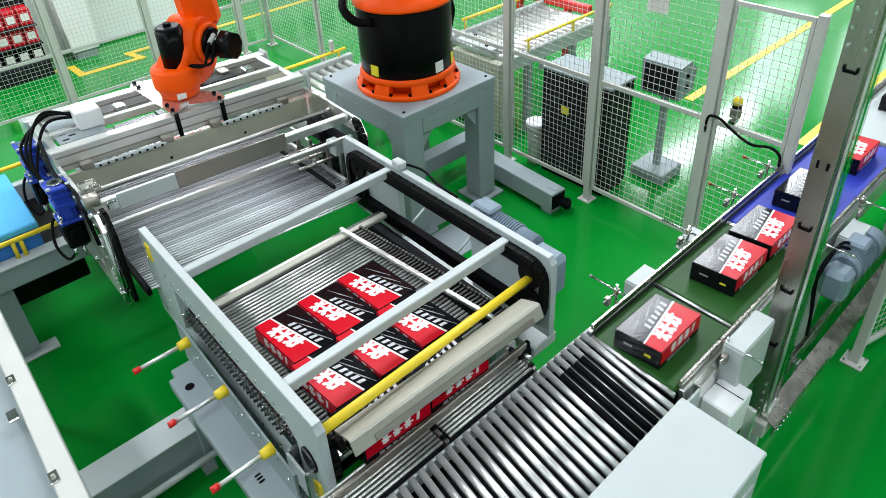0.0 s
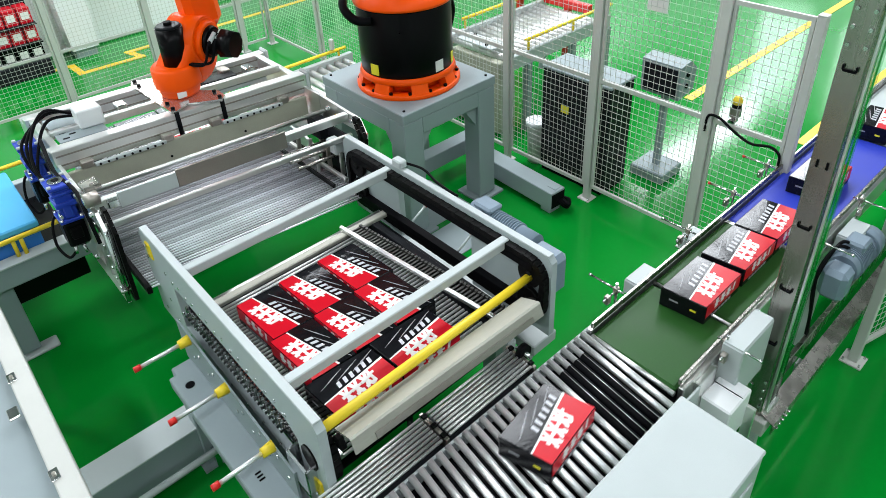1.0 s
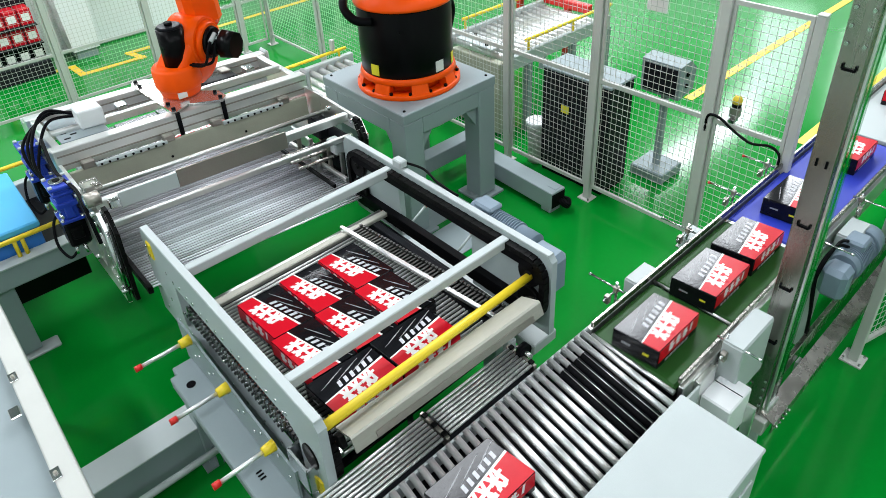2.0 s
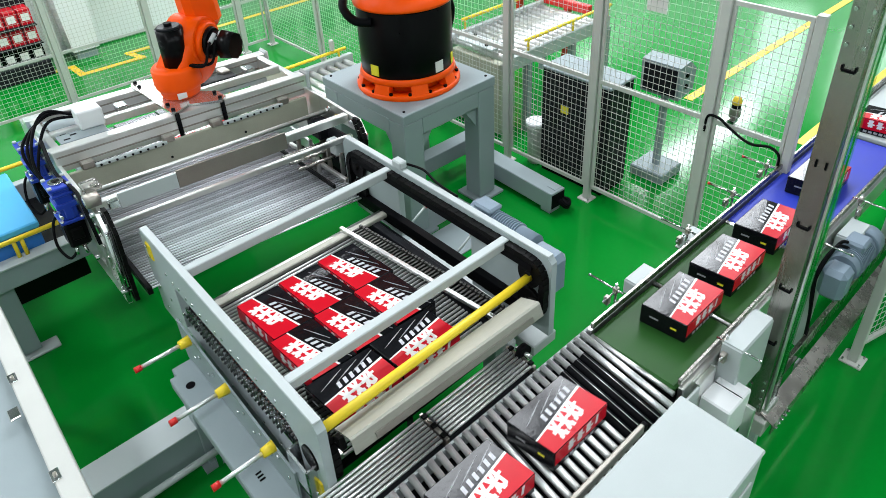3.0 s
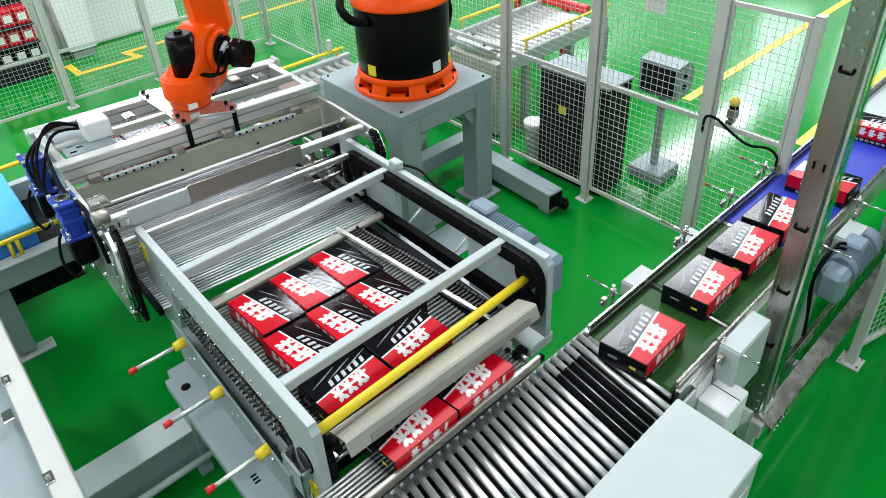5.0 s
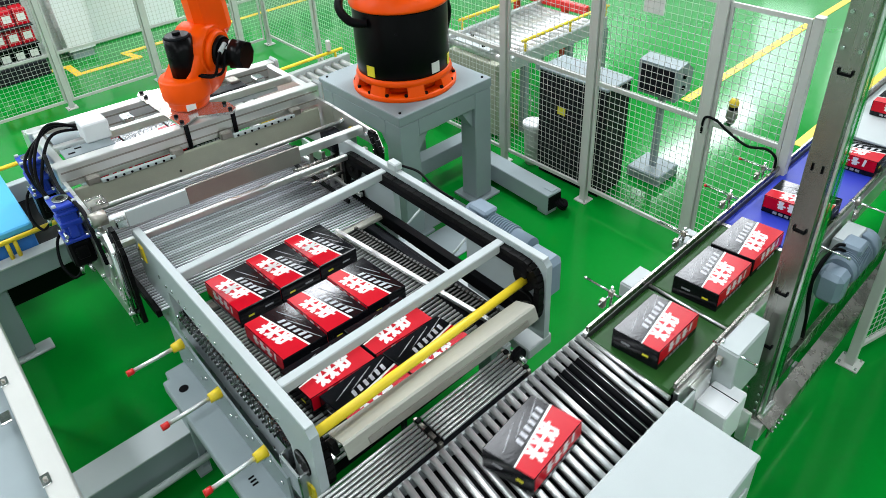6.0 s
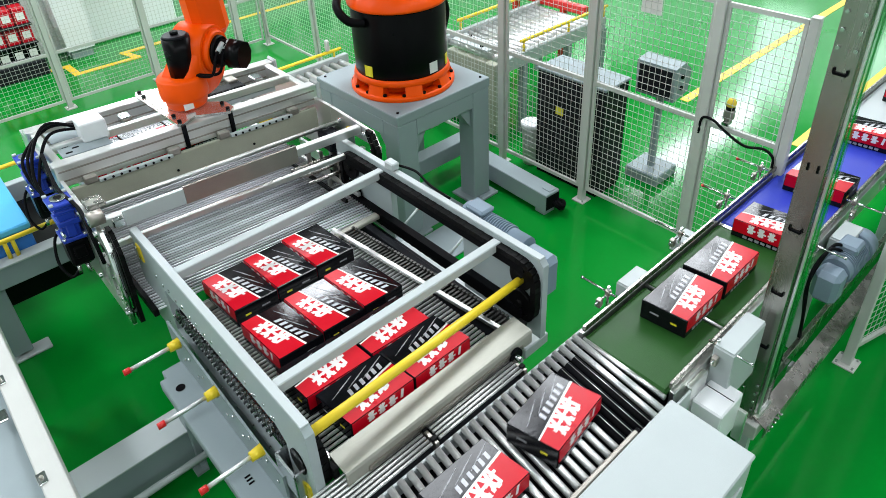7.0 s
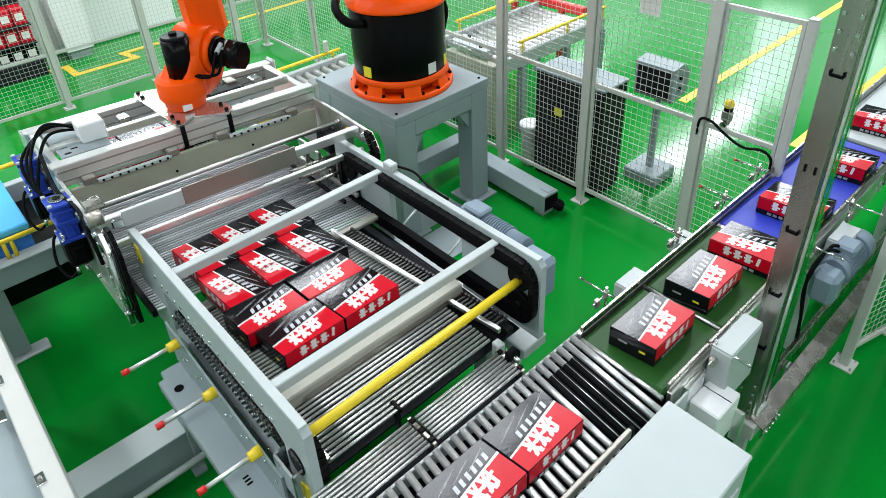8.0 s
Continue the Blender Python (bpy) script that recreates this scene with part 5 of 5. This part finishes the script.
def fence_sensor():
    s = thing("beacon_switch", 0.07, -0.17, 1.165, "yellow-topped safety switch with a black cable", "switch")
    part("body", B(((0, 0, 0.05), (0.06, 0.07, 0.08)), bev=0.01), DULL, s)
    part("collar", Cy((0, 0, 0.09), (0, 0, 0.115), 0.034, seg=16), BLACK, s)
    bm = bmesh.new()
    lathe(bm, [(0.034, 0.115), (0.036, 0.14), (0.025, 0.165), (0.008, 0.17)], (0, 0, 0), 16)
    part("lens_cap", bm, YELLOW, s)
    part("bracket", B(((-0.02, 0, -0.005), (0.07, 0.05, 0.02))), ZINC, s)
    c = thing("signal_cable", -0.02, -0.3, 1.15, "black cable sagging along the fence rail", "cable")
    bm = bmesh.new()
    tube(bm, [(0.0, 0.30, -0.10), (0.0, 0.29, 0.02), (0.0, 0.20, 0.03), (0.0, 0.10, -0.02), (0.0, -0.06, -0.075), (0.0, -0.20, -0.05), (0.0, -0.275, -0.085), (0.0, -0.285, -0.16)], 0.010, 8)
    part("cable", bm, BLACK, c)


fence_sensor()


def wall_board(x, y, z, sy, sz):
    b = thing("notice_board", x, y, z, "pale sheet notice hung on the wire fence", "sign")
    part("sheet", B(((0, 0, 0), (0.006, sy, sz)), bev=0.001), WHITEP, b)
    part("hook", B(((0.0, 0, sz / 2 + 0.01), (0.012, 0.02, 0.03))), ZINC, b)


wall_board(0.055, 0.575, 1.88, 0.18, 0.22)


# ---- left side ----
def left_side():
    g = thing("guard_barrier", -4.545, 0.7, 0, "cream steel barrier beam with a grey sheet infill", "barrier")
    part("beam", B(((0, 0, 0.97), (0.10, 3.2, 0.06)), bev=0.006), CREAM, g)
    part("face", B(((0.046, 0, 0.80), (0.006, 3.2, 0.28))), CREAM, g)
    part("infill_sheet", B(((-0.30, 0, 0.93), (0.50, 3.2, 0.012))), GREYD, g)
    part("ledge", B(((-0.60, 0, 0.97), (0.10, 3.2, 0.06)), bev=0.006), CREAM, g)
    for y in (-1.2, -0.2, 0.55, 1.3):
        part("clip", B(((-0.035, y, 1.004), (0.04, 0.07, 0.008)), bev=0.002), ZINC, g)
        part("clip_bolt", Cy((-0.035, y, 1.006), (-0.035, y, 1.018), 0.009, seg=6), DULL, g)
        part("post", B(((-0.02, y, 0.47), (0.05, 0.05, 0.94))), CREAM, g)
        part("hinge", B(((-0.085, y - 0.25, 1.0), (0.05, 0.08, 0.014)), bev=0.004), ZINC, g)
    b = thing("cable_duct", -4.15, 1.06, 0, "grey painted steel cable duct along the floor", "duct")
    part("duct", B(((0.02, 0.0, 0.20), (1.0, 0.20, 0.22)), bev=0.006), GREYD, b)
    # pale lid on a darker body puts lit top and shaded side into colour
    part("duct_lid", B(((0.02, 0.0, 0.315), (1.01, 0.22, 0.012)), bev=0.003), PALE, b)
    part("pipe", Cy((-0.45, -0.17, 0.14), (0.5, -0.17, 0.14), 0.022), PALE, b)
    for x in (-0.3, 0.3):
        part("foot", B(((x, 0, 0.045), (0.08, 0.16, 0.09))), GREYD, b)
        part("pipe_clip", B(((x, -0.15, 0.07), (0.03, 0.05, 0.14))), ZINC, b)
    c = thing("pallet_conveyor", -4.52, 3.1, 0, "grey pallet conveyor frame with yellow guard tubes", "conveyor")
    part("front_beam", B(((0.10, -0.36, 0.68), (1.15, 0.08, 0.16)), bev=0.006), GREYD, c)
    part("rear_beam", B(((0.10, 0.80, 0.68), (1.15, 0.08, 0.16)), bev=0.006), GREY, c)
    part("top_ledge", B(((0.10, -0.36, 0.765), (1.17, 0.12, 0.01))), PALE, c)
    for x in (-0.3, 0.07):
        for y in (-0.30, 0.80):
            part("leg", B(((x, y, 0.32), (0.13, 0.10, 0.56)), bev=0.006), GREYD, c)
            part("foot", B(((x + 0.05, y - 0.02, 0.012), (0.26, 0.13, 0.024)), ((x, y, 0.034), (0.05, 0.05, 0.02)), bev=0.008), PALE, c)
    part("guard_tube", Cy((-0.45, -0.34, 0.90), (0.62, -0.34, 0.90), 0.017, seg=10), YELLOW, c, "yellow guard tube")
    part("guard_tube", Cy((-0.45, 0.80, 0.90), (0.62, 0.80, 0.90), 0.017, seg=10), YELLOW, c, "yellow guard tube")
    for x in (-0.2, 0.25):
        for y in (-0.34, 0.80):
            part("tube_post", Cy((x, y, 0.77), (x, y, 0.90), 0.014, seg=8), YELLOW, c)
            part("tube_post", Cy((x + 0.05, y, 0.77), (x + 0.05, y, 0.90), 0.014, seg=8), YELLOW, c)
    for i in range(6, 9):
        part("roller", Cy((-0.45, -0.22 + i * 0.12, 0.72), (0.20, -0.22 + i * 0.12, 0.72), 0.036, seg=12), ZINC, c)
    # pan and skirt are added to throw shade on the floor below
    part("bed_pan", B(((0.08, 0.24, 0.60), (1.10, 1.06, 0.02)), ((0.08, -0.29, 0.50), (1.10, 0.02, 0.20)), bev=0.004), GLOSSB, c, "dark sheet added under the rollers to shade the floor")
    part("slide_rail", B(((-0.05, 0.22, 0.73), (0.06, 1.08, 0.05)), ((-0.40, 0.22, 0.73), (0.06, 1.08, 0.05)), bev=0.004), ALU, c)
    part("clamp_block", B(((-0.28, -0.42, 0.73), (0.14, 0.06, 0.09)), bev=0.008), ALU, c)
    bm = bmesh.new()
    tube(bm, [(-0.15, -0.42, 0.78), (-0.12, -0.46, 0.66), (-0.14, -0.45, 0.50)], 0.008)
    part("cable", bm, BLACK, c)
    p = thing("plastic_pallet", -4.36, 3.24, 0.757, "light blue plastic pallet on the conveyor", "pallet")
    part("deck", B(((-0.05, 0.02, 0.165), (0.66, 0.92, 0.05)), bev=0.01), SKYB, p)
    for y in (-0.38, 0.02, 0.42):
        part("skid", B(((-0.05, y, 0.07), (0.64, 0.10, 0.14)), bev=0.008), SKYD, p)
    # darker blue patches paint the shade in the pallet's grip holes
    part("grip_hole", B(((0.05, -0.22, 0.191), (0.03, 0.05, 0.003))), BLUEM, p)
    part("grip_hole", B(((0.05, 0.24, 0.191), (0.03, 0.05, 0.003))), BLUEM, p)


left_side()


def stacked_layer():
    """Lift table and pallet under the gripper; its cartons are set down with the others."""
    p = thing("plastic_pallet", -2.95, 3.68, 0.62, "blue plastic pallet under the gripper", "pallet")
    part("deck", B(((0, 0.12, 0.11), (1.1, 0.66, 0.04)), bev=0.01), SKYB, p)
    for x in (-0.45, 0, 0.45):
        part("skid", B(((x, 0, 0.045), (0.12, 0.8, 0.09)), bev=0.008), BLUEM, p)
    t = thing("lift_table", -2.95, 3.68, 0, "grey lift table carrying a blue pallet", "lift table")
    part("table_top", B(((0, 0, 0.585), (1.2, 0.9, 0.07)), bev=0.006), GREYD, t)
    for x in (-0.45, 0.45):
        part("leg", B(((x, 0, 0.275), (0.12, 0.7, 0.55)), bev=0.006), GREYD, t)


stacked_layer()


def rear_machines():
    m = thing("packing_machine", -2.35, 9.5, 0, "white sheet-clad packing machine beyond the fence", "machine")
    part("cladding", B(((0.35, 0.4, 1.2), (3.0, 1.4, 2.36)), bev=0.02), WHITEC, m)
    part("door_panel", B(((-0.55, -0.305, 1.1), (0.9, 0.012, 1.9)), bev=0.004), WHITEC, m)
    bm = bmesh.new()
    prism(bm, [(0.0, 0.12), (0.38, 0.12), (0.40, 0.75), (1.05, 1.7), (1.05, 2.6), (-0.05, 2.6), (-0.03, 0.75)], (-0.75, -0.35), "y")
    part("chute", bm, WHITEC, m)
    part("chute_foot", B(((0.19, -0.55, 0.06), (0.30, 0.34, 0.12))), GREYD, m)
    b = thing("product_display", -3.08, 8.72, 0, "dark display rack with red and white printed packs", "rack")
    part("frame", B(((0, 0, 0.10), (0.75, 0.45, 0.20)), ((0, 0.20, 0.75), (0.75, 0.05, 1.3)), bev=0.006), CABK, b)
    for i in range(3):
        for j in range(4):
            k = part("pack", B(((-0.27 + j * 0.18, 0.02, 0.30 + i * 0.24), (0.16, 0.28, 0.20)), bev=0.006), (CARDK, CARDR, CARDR)[i], b)
            part("pack_print", B(((-0.27 + j * 0.18, -0.123, 0.30 + i * 0.24), (0.10, 0.003, 0.09))), WHITEP, k)
        part("shelf", B(((0, 0.0, 0.20 + i * 0.24 - 0.012), (0.74, 0.36, 0.014))), CABK, b)
    w = thing("line_machine", 3.0, 10.4, 0, "long white machine line with grey guards in the distance", "machine")
    part("cladding", B(((0, 0, 0.75), (5.5, 1.0, 1.3)), bev=0.02), WHITEC, w)
    part("base", B(((0, 0, 0.06), (5.3, 0.9, 0.12))), GREYD, w)
    for i in range(6):
        part("guard_window", B(((-2.3 + i * 0.92, -0.505, 0.95), (0.75, 0.012, 0.5)), bev=0.004), GREYD, w)


rear_machines()


# ---- motion ----
N_LAYER, N_BELT = 8, 10
CARTONS = [CARTON] + [copy_thing(CARTON, pose(0, 0, 0)) for i in range(N_LAYER + N_BELT - 1)]
STACK = [copy_thing(CARTON, at(-3.33 + 0.385 * i, 3.42 + 0.262 * j, 0.752)) for i in range(3) for j in range(3)]
BELT_Y = -0.87
PUSH_T, PUSH_V = 7.05, 0.62


def layer_fronts(t):
    """Front edges of the four rows of the layer at t seconds, front row first."""
    a = along([(0, 0), (0.2, 0.03), (0.3, 0.07), (0.5, 0.135), (0.7, 0.18), (1.0, 0.21)], t)
    r1, r2, r3 = 0.235 + a, -0.140 + a, -0.400 + a
    k = min(1.0, max(0.0, (t - 4.85) / 0.8))
    r1, r2, r3 = r1 + k * 0.32, r2 + k * 0.215, r3 + k * 0.17
    r4 = -0.28
    if t > PUSH_T:
        r4 = max(r4, -0.30 + PUSH_V * (t - PUSH_T))
        r3 = max(r3, r4 + 0.258)
        r2 = max(r2, r3 + 0.258)
        r1 = max(r1, r2 + 0.374)
    return r4, r3, r2, r1


# conveyor positions in the order of travel: seconds and distance along the line
RUN = {
    "a": [(0, -1.995), (0.25, -2.18), (0.5, -2.43), (0.75, -2.66), (1.0, -2.87), (1.25, -3.05), (1.5, -3.21), (1.7, -3.28), (2.0, -3.295), (4.05, -3.295)],
    "b": [(0, -1.258), (0.5, -1.40), (1.0, -1.568), (1.5, -1.74), (1.9, -1.93), (2.3, -2.25), (2.8, -2.68), (3.0, -2.80), (3.3, -2.91), (3.5, -2.918), (4.05, -2.918)],
    "c": [(0, -0.845), (0.5, -0.99), (1.0, -1.154), (1.5, -1.325), (2.8, -1.70), (3.5, -1.887), (3.8, -1.925), (4.5, -1.930), (4.8, -1.95), (5.2, -2.25), (5.8, -2.77), (6.0, -2.93), (6.2, -3.08), (6.5, -3.235), (6.8, -3.262), (8, -3.262)],
    "d": [(0, -0.24), (0.5, -0.52), (1.0, -0.768), (1.5, -0.925), (2.8, -1.23), (3.5, -1.386), (4.5, -1.409), (5.2, -1.57), (5.8, -1.86), (6.0, -1.97), (6.2, -2.07), (6.5, -2.291), (6.8, -2.58), (7.0, -2.75), (7.4, -2.86), (7.8, -2.885), (8, -2.885)],
    "e": [(0, 0.458), (0.5, 0.19), (1.0, -0.03), (1.5, -0.20), (2.8, -0.70), (3.5, -0.925), (4.5, -0.985), (5.2, -1.10), (5.8, -1.33), (6.5, -1.566), (7.0, -1.675), (7.5, -1.81), (8, -1.942)],
    "f": [(0, 1.62), (0.5, 1.32), (1.0, 1.025), (1.5, 0.675), (2.8, 0.05), (3.5, -0.25), (4.5, -0.52), (5.2, -0.69), (5.8, -0.93), (6.5, -1.165), (7.0, -1.268), (7.5, -1.36), (8, -1.43)],
    "g": [(0, 2.75), (1.5, 1.95), (2.8, 1.20), (3.5, 0.80), (4.0, 0.50), (4.5, 0.145), (5.2, -0.12), (5.8, -0.31), (6.5, -0.49), (7.0, -0.72), (7.5, -0.87), (8, -0.985)],
    "h": [(0, 3.7), (2.8, 2.15), (3.5, 1.76), (4.5, 1.20), (5.2, 0.86), (5.8, 0.58), (6.5, 0.272), (7.0, -0.014), (7.5, -0.20), (8, -0.365)],
    "i": [(0, 4.6), (3.5, 2.75), (4.5, 2.20), (5.8, 1.58), (6.5, 1.245), (7.0, 0.901), (7.5, 0.62), (8, 0.374)],
    "j": [(0, 5.6), (4.5, 3.2), (6.5, 2.1), (7.0, 1.82), (7.5, 1.5), (8, 1.18)],
}
TURN = {"a": [(0, 0), (0.3, 0), (0.6, 7), (1.0, 8), (1.5, 3), (1.9, 0)], "c": [(4.9, 0), (5.4, 6), (5.8, 8), (6.2, 4), (6.5, 0)], "g": [(0, -90)], "h": [(0, -90)], "i": [(0, -90)], "j": [(0, -90)], "d": [(6.3, 0), (6.6, 6), (7.0, 7), (7.4, 2), (7.8, 0)]}


def along(rows, t):
    if t <= rows[0][0]:
        return rows[0][1]
    for (a, p), (b, q) in zip(rows, rows[1:]):
        if t <= b:
            return p + (q - p) * (t - a) / (b - a)
    return rows[-1][1]


def pair_y(t):
    """How the two waiting cartons are pushed across onto the stage."""
    own = along([(0, BELT_Y), (4.0, BELT_Y), (4.2, -0.83), (4.5, -0.66), (4.7, -0.56), (5.1, -0.38), (5.6, -0.153), (8, -0.153)], t)
    return max(own, layer_fronts(t)[0] + BW / 2) if t > PUSH_T else own


def motions():
    ticks = [round(0.1 * i, 2) for i in range(81)]
    # the layer on the stage
    n = 0
    for row, (count, half, turn) in {3: (3, BL / 2, -90), 2: (3, BL / 2, -90), 1: (2, BW / 2, 0)}.items():
        for i in range(count):
            x = -3.385 + 0.265 * i if count == 3 else -3.355 + 0.385 * i
            walk(CARTONS[n], [(t, at(x, layer_fronts(t)[row] + half, DECK, turn + 0.5)) for t in ticks])
            n += 1
    # the line of cartons on belt and rollers
    for name, rows in RUN.items():
        keys = []
        for t in ticks:
            y = pair_y(t) if name in "ab" else BELT_Y - (0.05 if name in "ghij" else 0.0)
            keys.append((t, at(along(rows, t), y, DECK, 3 + (along(TURN[name], t) if name in TURN else 0))))
        walk(CARTONS[n], keys)
        n += 1
    # push beam of the stage, in the stage's own space
    oy = 0.6
    ys = [(0, -0.365), (6.25, -0.365), (6.5, -0.42), (6.8, -0.41), (7.0, -0.36), (7.1, -0.325), (7.3, -0.195), (7.6, -0.01), (8.0, 0.165)]
    zs = [(0, 1.125), (6.25, 1.125), (6.5, 0.99), (7.0, 0.985), (8, 0.985)]
    tilt = [(0, -24), (6.25, -24), (6.5, -14), (7.05, 0), (8, 0)]
    walk(PUSH, [(t, at(0, along(ys, t) - oy, along(zs, t), 0, along(tilt, t))) for t in ticks])
    # blade that pushes the pair
    # it drops through the gap behind the transfer bed and goes home under the rollers
    by = [(0, -0.45), (0.2, -0.43), (0.5, -0.32), (0.7, -0.32), (1.3, -1.205), (2.0, -1.205), (2.7, -1.16), (3.6, -1.155), (3.8, -1.08), (4.05, -1.015), (4.2, -0.975), (4.5, -0.805), (4.7, -0.705),
          (5.1, -0.525), (5.5, -0.335), (5.6, -0.32), (5.8, -0.32), (6.4, -1.205), (6.8, -1.205), (7.1, -1.16), (8, -1.155)]
    bz = [(0, 1.0), (0.5, 1.0), (0.7, 0.74), (1.3, 0.74), (1.7, 1.0), (5.6, 1.0), (5.8, 0.74), (6.4, 0.74), (6.8, 1.0), (8, 1.0)]
    walk(BLADE, [(t, at(-3.15, along(by, t), along(bz, t))) for t in ticks])
    # gripper and robot forearm
    gy = [(0, 0.0), (3.6, 0.0), (3.7, -0.06), (3.8, -0.15), (3.9, -0.21), (4.0, -0.24), (8, -0.24)]
    walk(GRIP, [(t, at(GX, GY + along(gy, t), 0)) for t in ticks])
    walk(FOREARM, [(t, at(0, along(gy, t), 0)) for t in ticks])


motions()
